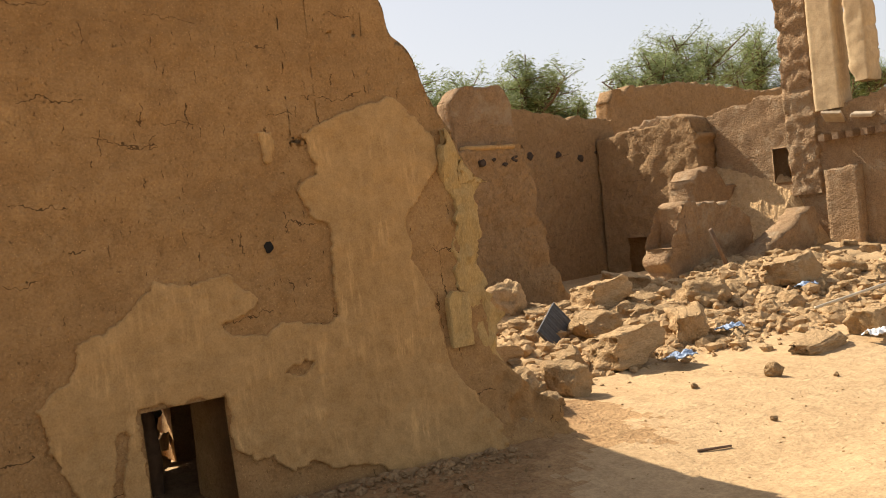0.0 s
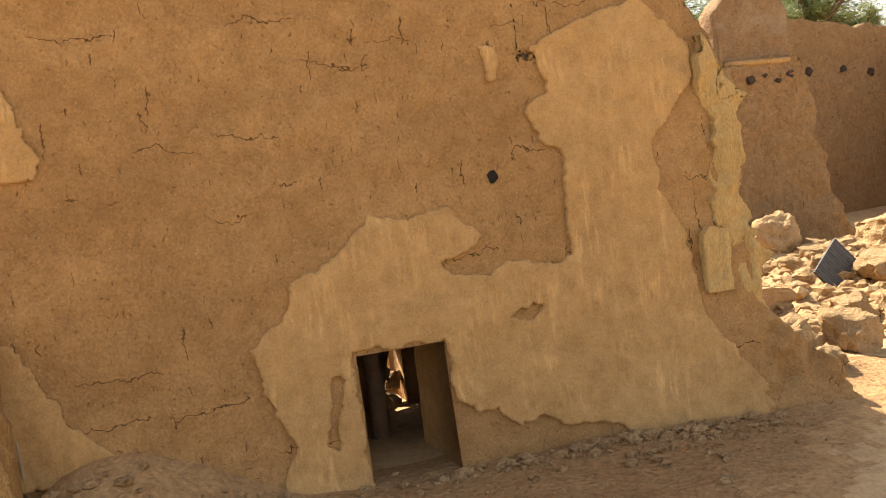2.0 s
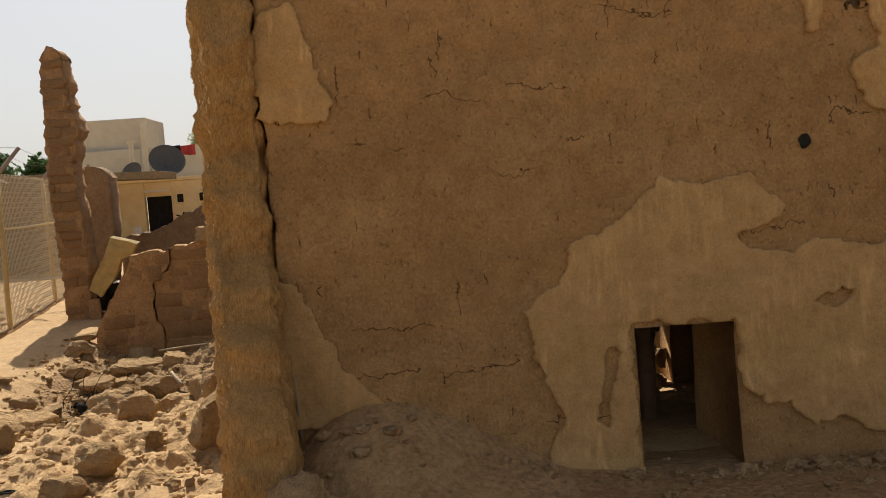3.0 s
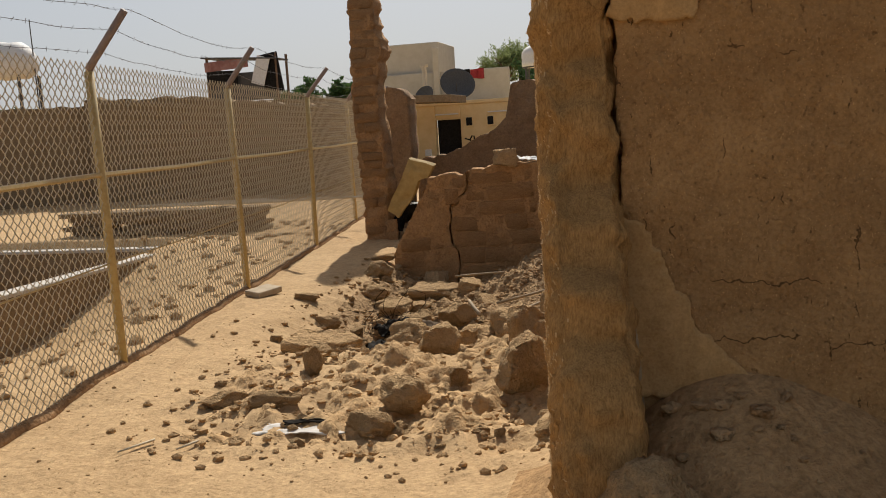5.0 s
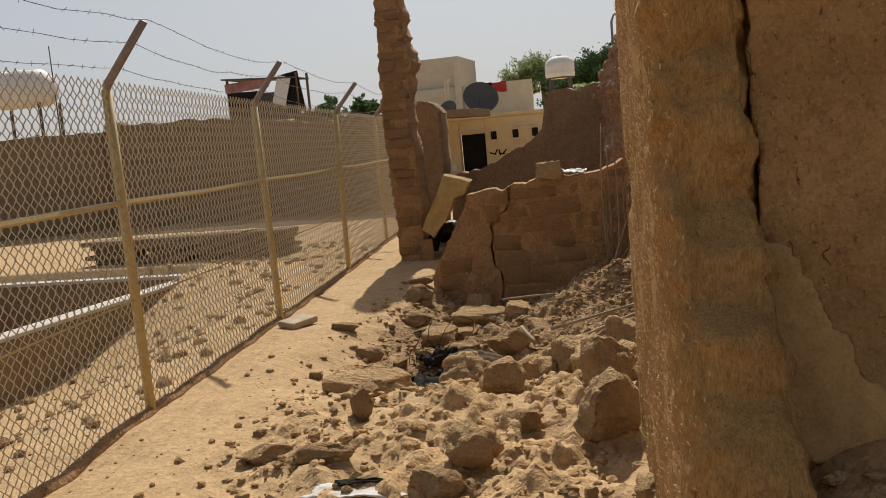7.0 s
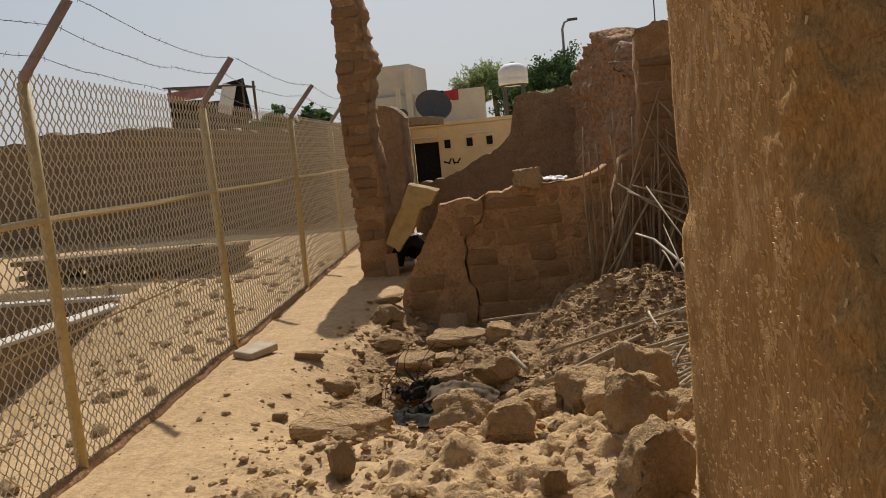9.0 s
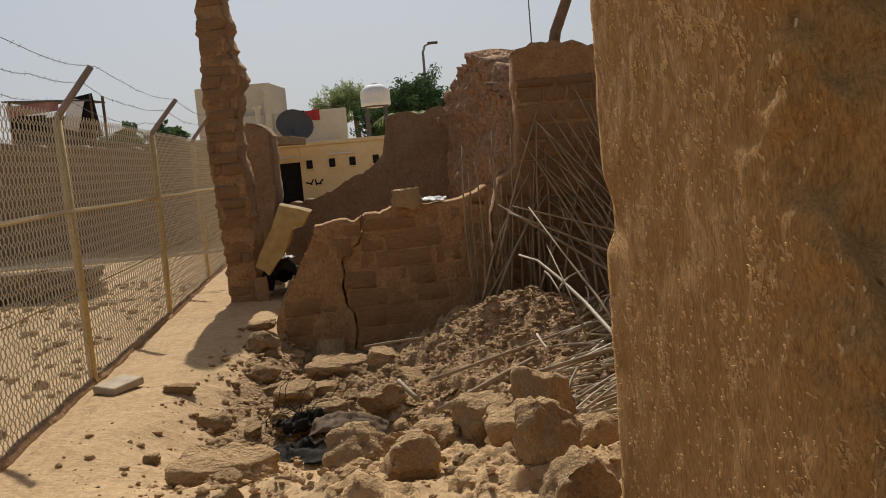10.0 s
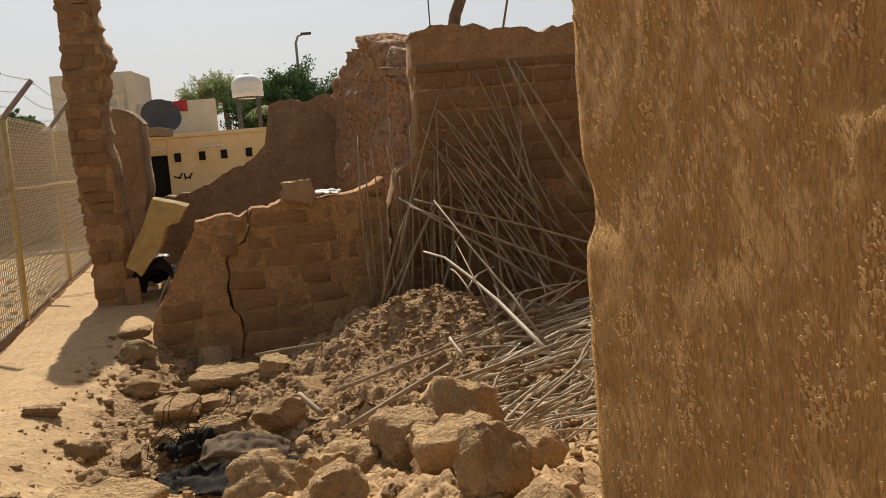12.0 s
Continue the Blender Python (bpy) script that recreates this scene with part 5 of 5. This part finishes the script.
crumbled_bed("crumbled_earth", "crumbled tan earth heaped between fallen clods", -1.7, 1.1, 3.6, 8.0, 0.022, 0.055, RUBBLE)
crumbled_bed("courtyard_earth", "crumbled tan earth under the courtyard rubble", 6.0, 15.0, 3.6, 9.0, 0.04, 0.07, RUBBLE, 0.8)
crumbled_bed("broken_earth", "brown broken earth heaped on the mound", -0.9, 2.0, 7.9, 10.1, 0.022, 0.065, LOAM, 1.3)

# fine clods and grit, past counting
def grit(name, label, n, x0, x1, y0, y1, smin, smax, test, material):
    tv, tf = [], []
    base = bmesh.new()
    bmesh.ops.create_icosphere(base, subdivisions=1, radius=1)
    bv, bf = [v.co.copy() for v in base.verts], [[v.index for v in f.verts] for f in base.faces]
    base.free()
    made = 0
    while made < n:
        x, y = rr.uniform(x0, x1), rr.uniform(y0, y1)
        if rr.random() > test(x, y):
            continue
        s = smin + (smax - smin) * rr.random() ** 3
        o, z = len(tv), ground(x, y)
        q = [rr.uniform(0.6, 1.2) for _ in range(12)]
        for v, k in zip(bv, q):
            tv.append((x + v.x * s * k * 1.2, y + v.y * s * k, z + (v.z * k * 0.75 + 0.25) * s))
        tf += [[o + i for i in f] for f in bf]
        made += 1
    me = bpy.data.meshes.new(name)
    me.from_pydata(tv, [], tf)
    me.materials.append(material)
    return tagged(new(name, me), label, "rubble", kind="stuff")


def foot(x, y):
    d = skin_y(x, 0.3) - 0.05 - y
    return (1.0 if abs(x - 4.45) < 0.3 else 0.35 if x > 3.3 else 0.10) * math.exp(-d / 0.12) if d > 0 else 0.0


grit("wall_foot_chips", "small chips of fallen plaster along the wall foot", 520, 1.4, 5.2, 2.3, 3.4, 0.006, 0.045, foot, LOAM)
grit("loose_clods", "crumbled mud clods and grit among the rubble", 7500, -2.0, 2.2, 3.6, 10.2, 0.004, 0.034, lambda x, y: (0.03 + roughness(x, y)) * (1 - hill(x, y, 0.7, 9.0, 1.0, 1.3, 1.0)), RUBBLE)
grit("mound_clods", "brown crumbled earth on the mound", 4000, -0.9, 2.2, 7.0, 10.2, 0.005, 0.036, lambda x, y: hill(x, y, 0.6, 9.0, 1.0, 1.2, 1.0), LOAM)
grit("yard_clods", "crumbled mud clods among the courtyard rubble", 5000, 6.0, 15, 3.4, 9, 0.02, 0.11, lambda x, y: roughness(x, y), RUBBLE)
grit("path_grit", "small stones on the trodden sand", 3000, -2.4, 8.0, -0.5, 8.0, 0.003, 0.011, lambda x, y: 0.6, RUBBLE)
grit("field_clods", "clods of earth beyond the fence", 900, -7, -2.3, 3.5, 15, 0.01, 0.07, lambda x, y: 1.0 if x < fence_x(y) - 0.1 else 0.0, RUBBLE)

# ---- reeds, stalks and litter ----
def stalk(pts, r0, r1, material, label, category="stalk", group="palm stalks", sides=6, name="palm_stalk"):
    return tagged(smooth(part(name, tube(bmesh.new(), pts, r0, r1, sides), material)), label, category, group)


def bent(a, b, sag, n=6):
    a, b = Vector(a), Vector(b)
    side = Vector((rr.uniform(-1, 1), rr.uniform(-.4, .4), rr.uniform(-.3, 1))) * sag
    return [a.lerp(b, k / n) + side * math.sin(math.pi * k / n) for k in range(n + 1)]


def face_y(x):
    return 10.45 + (x - 0.86) * 0.08


# upright bundle beside the wall's edge
for i in range(26):
    x = rr.uniform(0.30, 1.15)
    top = rr.uniform(0.9, 1.9)
    tx = x + rr.uniform(-0.05, 0.12)
    stalk(bent((x, face_y(x) - rr.uniform(0.12, 0.3), 0.2), (tx, face_y(tx) - 0.07, top), 0.04), 0.012, 0.006, STALK, "dry brown reed standing against the mud wall", "reed", "reeds on the wall", 5, "reed")
# long stalks slanting down to the right
for i in range(34):
    x = rr.uniform(0.85, 1.9)
    z = rr.uniform(1.0, 2.35)
    ex = x + rr.uniform(0.2, 1.1) * (1 if rr.random() < 0.85 else -0.6)
    ez = max(0.2, z - rr.uniform(0.9, 1.9))
    stalk(bent((x, face_y(x) - 0.06, z), (ex, face_y(ex) - rr.uniform(0.25, 0.7), ez), 0.06), 0.006, 0.015, STALK, "dry brown reed slanting across the mud wall", "reed", "reeds on the wall", 5, "reed")
for a, b, r in (((0.62, 10.0, 1.12), (2.1, 9.4, 0.05), 0.018), ((0.75, 9.95, 1.1), (2.4, 9.6, 0.55), 0.014), ((0.7, 9.9, 1.05), (2.3, 9.3, 0.3), 0.016), ((1.7, 10.3, 2.3), (2.3, 10.0, 0.9), 0.018), ((1.78, 10.3, 2.25), (2.5, 10.0, 0.8), 0.016)):
    stalk(bent(a, b, 0.05), r * 0.6, r, STALK, "long bundled reed slanting across the mud wall", "reed", "reeds on the wall", 6, "reed")
# bleached bent branch and long thin sticks in front
stalk([(0.755, 9.28, 0.72), (0.90, 9.1, 0.68), (1.05, 8.8, 0.56), (1.2, 8.4, 0.42), (1.32, 8.0, 0.28), (1.42, 7.6, 0.16)], 0.009, 0.017, STALK_PALE, "bleached bent branch sticking out of the heap", "branch")
stalk([(0.87, 9.3, 1.12), (1.1, 8.9, 0.75), (1.3, 8.4, 0.45), (1.42, 7.9, 0.2)], 0.007, 0.013, STALK, "long dry stalk leaning out of the heap", "stalk")
stalk([(0.98, 9.0, 0.82), (1.1, 8.6, 0.48), (1.18, 8.2, 0.18)], 0.005, 0.009, STALK, "long dry stalk leaning out of the heap", "stalk")
for i in range(210):
    y = rr.uniform(6.4, 9.0)
    x = rr.uniform(0.72, 1.9) + 0.16 * (y - 7)
    a = rr.gauss(0.45, 0.55)
    ln = rr.uniform(0.25, 1.0)
    z = ground(x, y) + rr.uniform(0.02, 0.2)
    e = (x + ln * math.cos(a), y + ln * math.sin(a) * 0.9, z + rr.uniform(-0.05, 0.16))
    pale = rr.random() < 0.58
    stalk(bent((x, y, z), e, 0.07 * ln, 4), rr.uniform(0.005, 0.013), rr.uniform(0.004, 0.010), STALK_PALE if pale else STALK, "pale split palm stalk in the heap" if pale else "brown dry palm stalk in the heap", "stalk", "palm stalks in the heap", 5)
for a, b, r in (((0.0, 8.0, 0.0), (1.5, 8.6, 0.30), 0.014), ((0.62, 7.4, 0.12), (1.6, 7.7, 0.28), 0.018), ((0.46, 8.94, -0.02), (0.45, 8.85, 0.2), 0.02), ((0.1, 7.2, 0.0), (0.75, 7.7, 0.18), 0.018), ((-0.6, 8.9, 0.1), (-0.1, 9.0, 0.12), 0.012), ((-0.05, 7.5, 0.0), (-0.2, 7.75, 0.08), 0.018)):
    stalk(bent(a, b, 0.05 * (Vector(b) - Vector(a)).length, 6), r, r * 0.8, STALK_PALE if r > 0.019 else STALK, "thick dry palm rib lying on the heap", "stalk")
stalk([(1.28, 10.75, 2.5), (1.33, 10.75, 2.75), (1.46, 10.75, 3.05), (1.5, 10.75, 3.5)], 0.06, 0.05, WOOD, "weathered crooked timber rising from the wall top", "timber", "timbers", 8, "timber")
stalk([(1.76, 10.8, 2.5), (1.9, 10.8, 3.1)], 0.012, 0.01, WOOD, "thin dark rod rising from the wall top", "rod", "rods", 5, "rod")
stalk([(1.09, 10.8, 2.5), (1.09, 10.8, 3.2)], 0.007, 0.006, GREY, "thin dark rod rising from the wall top", "rod", "rods", 5, "rod")
for pts in (((-1.0, 3.95, 0.16), (-1.1, 3.78, 0.16)), ((-0.75, 3.95, 0.16), (-0.82, 3.85, 0.16))):
    stalk([Vector(pts[0]) + Vector((0, 0, ground(*pts[0][:2]) - pts[0][2] + 0.02)), Vector(pts[1]) + Vector((0, 0, ground(*pts[1][:2]) - pts[1][2] + 0.02))], 0.007, 0.005, STALK_PALE, "short pale stick lying on the path", "stick", "sticks on the path", 5, "stick")


def crumple(name, label, x, y, z, sx, sy, h, material, seed, category="litter", yaw=0, fold=3.0, parent=None):
    bm = bmesh.new()
    bmesh.ops.create_grid(bm, x_segments=26, y_segments=18, size=0.5)
    for v in bm.verts:
        p = v.co.copy()
        v.co.z = h * (0.4 + 0.7 * abs(noise.noise((p.x * fold + seed, p.y * fold, seed)))) * (1 - 1.4 * (p.x ** 2 + p.y ** 2)) + 0.25 * h * abs(noise.noise((p.x * 9, p.y * 9, seed)))
        v.co.x = p.x * sx * (1 + 0.3 * noise.noise((p.y * 4, seed, 1)))
        v.co.y = p.y * sy * (1 + 0.3 * noise.noise((p.x * 4, seed, 7)))
    bmesh.ops.solidify(bm, geom=bm.faces[:], thickness=0.006)
    ob = smooth(part(name, bm, material, parent))
    ob.matrix_world = pose(x, y, z, 0, 0, yaw)
    return tagged(ob, label, category) if parent is None else ob


crumple("torn_sheet", "torn white plastic sheet half buried in dust", -0.3, 4.2, ground(-0.3, 4.2) - 0.012, 0.42, 0.17, 0.04, PAPER, 3, yaw=6)
crumple("torn_sheet", "black scrap lying on a torn white sheet", -0.27, 4.24, ground(-0.3, 4.2) + 0.02, 0.26, 0.05, 0.025, BLACK, 5, yaw=10)
crumple("plastic_bag", "black plastic bag under a grey metal sheet", -0.46, 7.12, ground(-0.45, 7.15) - 0.04, 0.80, 0.5, 0.22, BLACK, 8, yaw=-5)
crumple("plastic_bag", "scorched black sheet crumpled among the clods", -0.72, 7.28, ground(-0.72, 7.28) + 0.0, 0.55, 0.34, 0.16, BLACK, 14, yaw=12, fold=5.0)
crumple("plastic_bag", "black plastic bag tangled in wire", -0.85, 7.65, ground(-0.85, 7.65) + 0.04, 0.40, 0.26, 0.22, BLACK, 12, yaw=30)
crumple("white_bag", "white plastic bag draped on the low wall", -0.12, 10.5, 1.17, 0.42, 0.24, 0.10, WHITE, 15)
# Black heap fills the gap: rubbish, and the pillar's shade painted in.
crumple("plastic_bag", "black heap for the rubbish and the shaded gap behind the low wall", -1.85, 12.55, ground(-1.85, 12.55) - 0.12, 0.95, 0.7, 0.85, BLACK, 19)
crumple("plastic_scrap", "pale plastic scrap in the rubbish", -1.95, 12.28, ground(-1.85, 12.55) + 0.46, 0.14, 0.1, 0.06, WHITE, 21)
bm = bmesh.new()
bmesh.ops.create_grid(bm, x_segments=40, y_segments=10, size=0.5)
for v in bm.verts:
    v.co = Vector((v.co.x * 0.50, v.co.y * 0.22, 0.004 * math.sin(v.co.y * 30) + 0.03 * fract(v.co.x * 4, v.co.y * 2, 1) - 0.25 * v.co.x ** 2))
bmesh.ops.solidify(bm, geom=bm.faces[:], thickness=0.006)
sheet = smooth(part("metal_sheet", bm, DUSTY_METAL))
sheet.matrix_world = pose(-0.50, 7.3, ground(-0.40, 7.3) + 0.25, 16, 6, -4)
tagged(sheet, "bent grey metal sheet on a black bag", "metal sheet")
tangle = thing("wire_tangle", "tangle of black wire in the rubble", "wire", at=(-0.95, 7.6, ground(-0.95, 7.6)))
for i in range(14):
    p = Vector((rr.uniform(-.25, .25), rr.uniform(-.15, .15), 0.03))
    pts = [p]
    for k in range(7):
        p = p + Vector((rr.uniform(-.12, .12), rr.uniform(-.08, .08), rr.uniform(-.05, .11)))
        p.z = max(0.01, p.z)
        pts.append(p.copy())
    part("wire", tube(bmesh.new(), pts, 0.003, 0.0025, 4), BLACK, tangle)

# yellow slab between the walls: a broad head over a narrow slanting strip
# A sunlit piece of wall; the sun's yellow is painted into it.
bm = bmesh.new()
shape = [(-1.90, 1.22), (-1.54, 1.12), (-1.64, 0.96), (-1.78, 0.92), (-1.84, 0.74), (-2.10, 0.42), (-2.24, 0.54), (-2.00, 0.98)]
low = [bm.verts.new((x, 11.86 + 0.02 * fract(x * 5, z * 5, 1), z)) for x, z in shape]
far = [bm.verts.new((v.co.x + 0.02, v.co.y + 0.09, v.co.z + 0.02)) for v in low]
bm.faces.new(low)
bm.faces.new(far[::-1])
for k in range(len(low)):
    bm.faces.new((low[k - 1], far[k - 1], far[k], low[k]))
bmesh.ops.recalc_face_normals(bm, faces=bm.faces[:])
bmesh.ops.triangulate(bm, faces=bm.faces[:])
bmesh.ops.subdivide_edges(bm, edges=bm.edges[:], cuts=2, use_grid_fill=True)
for v in bm.verts:
    v.co += Vector((fract(v.co.x * 8, v.co.z * 8, 2), fract(v.co.x * 8, v.co.z * 8, 5), fract(v.co.x * 8, v.co.z * 8, 9))) * 0.018
tagged(part("foam_board", bm, YELLOW), "broken wall slab by the pillar, painted yellow for the sun on it", "board")
for k in range(9):
    x = -1.95 + 0.05 * k
    stalk(bent((x + rr.uniform(-.05, .05), 11.7, 0.05), (x + rr.uniform(0, .35), 11.75, rr.uniform(0.3, 0.75)), 0.05, 4), 0.008, 0.005, STALK, "dry twig in the rubbish behind the low wall", "twig", "twigs in the rubbish", 5, "twig")
clod(-0.27, 10.28, 0.32, 0.24, 0.26, 10, 0, True, 0.0, seed=5)
bpy.context.view_layer.objects.active = None
crest = [o for o in scene.objects if o.name.startswith("mud_block")][-1]
crest.location.z = 1.24
crest.rotation_euler = (0.05, 0.1, 0.3)
tagged(crest, "loose mud block lying on the low wall's crest", "mud block")
slab_ob = part("concrete_slab", box_mesh(0.21, 0.30, 0.06, 0.012, 2), DUSTY)
slab_ob.matrix_world = pose(-2.27, 7.9, ground(-2.27, 7.9) + 0.04, 3, 4, -22)
tagged(slab_ob, "pale concrete slab lying beside the fence", "concrete slab")
shard = part("timber_shard", box_mesh(0.16, 0.05, 0.62, 0.008, 1), MUD_DARK)
shard.matrix_world = pose(-2.22, 12.0, 0.08, 0, -4, -10)
tagged(shard, "split timber plank against the pillar's foot", "plank")

# courtyard litter
mat_ob = bmesh.new()
bmesh.ops.create_grid(mat_ob, x_segments=30, y_segments=4, size=0.5)
for v in mat_ob.verts:
    v.co = Vector((v.co.x * 0.62, v.co.y * 0.30, 0.006 * math.sin(v.co.x * 110)))
bmesh.ops.solidify(mat_ob, geom=mat_ob.faces[:], thickness=0.03)
crate = part("ribbed_panel", mat_ob, GREY)
crate.matrix_world = pose(8.0, 5.6, ground(8.0, 5.6) + 0.13, 58, -22, 28)
tagged(crate, "dark ribbed plastic panel tilted in the rubble", "panel")
for i, (x, y) in enumerate(((7.85, 3.85), (11.2, 6.2), (9.6, 3.0), (12.0, 5.2), (9.3, 4.4))):
    crumple("plastic_scrap", "faded blue plastic scrap in the courtyard rubble", x, y, ground(x, y) + 0.06, 0.30, 0.16, 0.10, BLUE if i != 2 else WHITE, 30 + i)
stalk([(13.55, 7.4, 0.3), (13.3, 7.4, 0.8), (13.05, 7.4, 1.25)], 0.045, 0.035, WOOD, "wooden stake leaning out of the rubble", "stake", "stakes", 6, "stake")
stalk([(9.6, 3.6, 0.55), (11.2, 3.7, 0.60)], 0.018, 0.018, STALK_PALE, "pale pole lying across the rubble", "pole", "poles", 6, "pole")
stalk([(6.05, 2.28, ground(6.05, 2.28) + 0.01), (6.28, 2.2, ground(6.28, 2.2) + 0.012)], 0.01, 0.008, WOOD, "thin twig on the sunlit sand", "twig", "twigs", 5, "twig")
# Dark plugs on the wall face stand for shade inside empty sockets.
def socket_plug(r, seed):
    bm = bmesh.new()
    rings = []
    for y, k in ((-0.03, 0.75), (0.0, 1.0), (0.25, 1.0)):
        rings.append([bm.verts.new((r * 1.25 * k * math.cos(a) * (1 + 0.5 * fract(a * 0.9, seed, 1)), y + 0.02 * fract(a, seed, 5), r * k * math.sin(a) * (1 + 0.5 * fract(a * 0.9, seed, 3)))) for a in (j * math.pi / 6 for j in range(12))])
    for q0, q1 in zip(rings, rings[1:]):
        for j in range(12):
            bm.faces.new((q0[j], q0[(j + 1) % 12], q1[(j + 1) % 12], q1[j]))
    bm.faces.new(rings[0][::-1])
    return bm


for i in range(9):
    x = 14.2 + i * 0.34 + rr.uniform(-.2, .2)
    if i in (2, 6):
        continue
    b = part("beam_end", socket_plug(0.055 + 0.03 * math.sin(i * 1.7), i), SOCKET_DARK)
    b.location = (x, 13.0, 3.0 + 0.06 * math.sin(i * 2.1))
    tagged(b, "dark plug standing for the shade in an empty beam socket", "beam", "beam ends")
for x, z in ((9.98, 2.62), (10.2, 2.66), (10.42, 2.58), (10.62, 2.66)):
    b = part("beam_end", socket_plug(0.045 + 0.02 * math.sin(x * 9), x), SOCKET_DARK)
    b.location = (x, 9.01, z)
    tagged(b, "dark plug standing for the shade in an empty beam socket", "beam", "beam ends")
# Row of rubble blocks, shaped as short square stubs.
for i in range(5):
    y = 7.7 - i * 0.27
    b = part("beam_end", tube(bmesh.new(), [(17.4, y, 2.62), (16.86, y, 2.6)], 0.10, 0.085, 4), MUD_GREY)
    tagged(b, "weathered grey-brown rubble block jutting from the ruin", "beam", "beam ends")
for x, y, z, rx, ry in ((16.9, 7.45, 2.95, 10, 30), (16.9, 6.9, 2.9, 8, -10)):
    ob = part("stone_slab", box_mesh(0.3, 0.36, 0.07, 0.015, 1), DUSTY)
    ob.matrix_world = pose(x, y, z, rx, ry, 15)
    tagged(ob, "pale stone slab resting on the broken wall", "stone slab")

# timbers in the dark opening
stalk([(3.26, 4.25, 0.1), (3.27, 4.22, 0.5), (3.22, 4.2, 1.2)], 0.06, 0.05, WOOD, "rotten door post inside the dark opening", "timber", "timbers", 8, "timber")
stalk([(3.12, 4.3, 0.95), (3.42, 4.5, 0.72)], 0.035, 0.03, STALK, "short pale timber lodged in the opening", "timber", "timbers", 7, "timber")
for x, y, z, w, h, yaw in ((3.50, 5.0, 0.28, 0.22, 0.20, 10), (3.60, 5.08, 0.42, 0.14, 0.16, 60), (3.48, 4.95, 0.50, 0.13, 0.12, 30), (3.52, 4.92, 0.16, 0.22, 0.16, 80), (3.47, 5.0, 0.62, 0.12, 0.09, 20), (3.62, 5.6, 0.35, 0.5, 0.5, 0), (3.35, 5.9, 0.45, 0.6, 0.5, 40)):
    stone = clod(x, y, w, w * 0.8, h, yaw, 8, yaw > 25, 0.1, "fallen mud block jammed in the broken inner wall")
    stone.location.z = z
stalk([(3.36, 4.86, 0.1), (3.47, 4.9, 0.5), (3.60, 4.92, 0.95)], 0.035, 0.03, WOOD, "rotten timber leaning inside the dark opening", "timber", "timbers", 7, "timber")
for x, y, h in ((1.40, 3.36, 0.42), (1.43, 3.36, 0.36), (1.455, 3.37, 0.3)):
    stalk([(x, y - 0.02, 0.55), (x - 0.02, y + 0.01, 0.62 + h)], 0.011, 0.009, STALK, "grey reed tucked into the wall crack", "reed", "reeds in the crack", 5, "reed")

# ---- bricks of the nearer walls ----
def low_top(s):
    return lerp_table([(0, 0.3), (0.2, 0.6), (0.45, 0.98), (0.9, 1.04), (1.35, 1.12), (1.8, 1.12), (2.16, 1.22)], s)


def crack_s(z):
    return lerp_table(CRACK, z)


courses(low_wall, (-1.62, 10.1), (0.52, 10.42), -0.2, 1.3, 0.19, 0.42, lambda z: crack_s(z) + 0.014, lambda z: 2.14, lambda s: low_top(s) + 0.03, proud=0.001, joint=0.006, bricks=ORANGE_BRICKS)
courses(low_end, (-1.62, 10.07), (0.52, 10.39), -0.2, 1.1, 0.19, 0.36, lambda z: lerp_table([(-0.3, 0.14), (0.1, 0.04), (0.3, 0.09), (0.7, 0.33), (1.0, 0.47)], z), lambda z: crack_s(z) - 0.004, lambda s: low_top(s) + 0.02, proud=0.001, joint=0.006, bricks=ORANGE_BRICKS)
courses(reed_wall, (0.86, 10.45), (4.6, 10.75), 0.1, 2.55, 0.175, 0.28, lambda z: lerp_table([(1.0, -0.26), (1.35, -0.2), (1.45, 0.0), (2.6, 0.04)], z), lambda z: 1.9, lambda s: 2.3, proud=0.016, joint=0.016, keep=0.97)
courses(pillar, (-2.68, 12.05), (-2.28, 12.05), -0.1, 3.75, 0.13, 0.6, lambda z: lerp_table([(-0.4, 0.06), (1.0, 0.02), (2.0, -0.03), (2.8, 0.0), (3.9, 0.02)], z) + random.uniform(-0.02, 0.03),
        lambda z: lerp_table([(-0.4, 0.40), (1.0, 0.38), (2.17, 0.33), (2.6, 0.40), (2.75, 0.45), (2.9, 0.40), (3.1, 0.36), (3.9, 0.28)], z) + random.uniform(-0.03, 0.02), lambda s: 3.72, proud=0.012, keep=0.85)
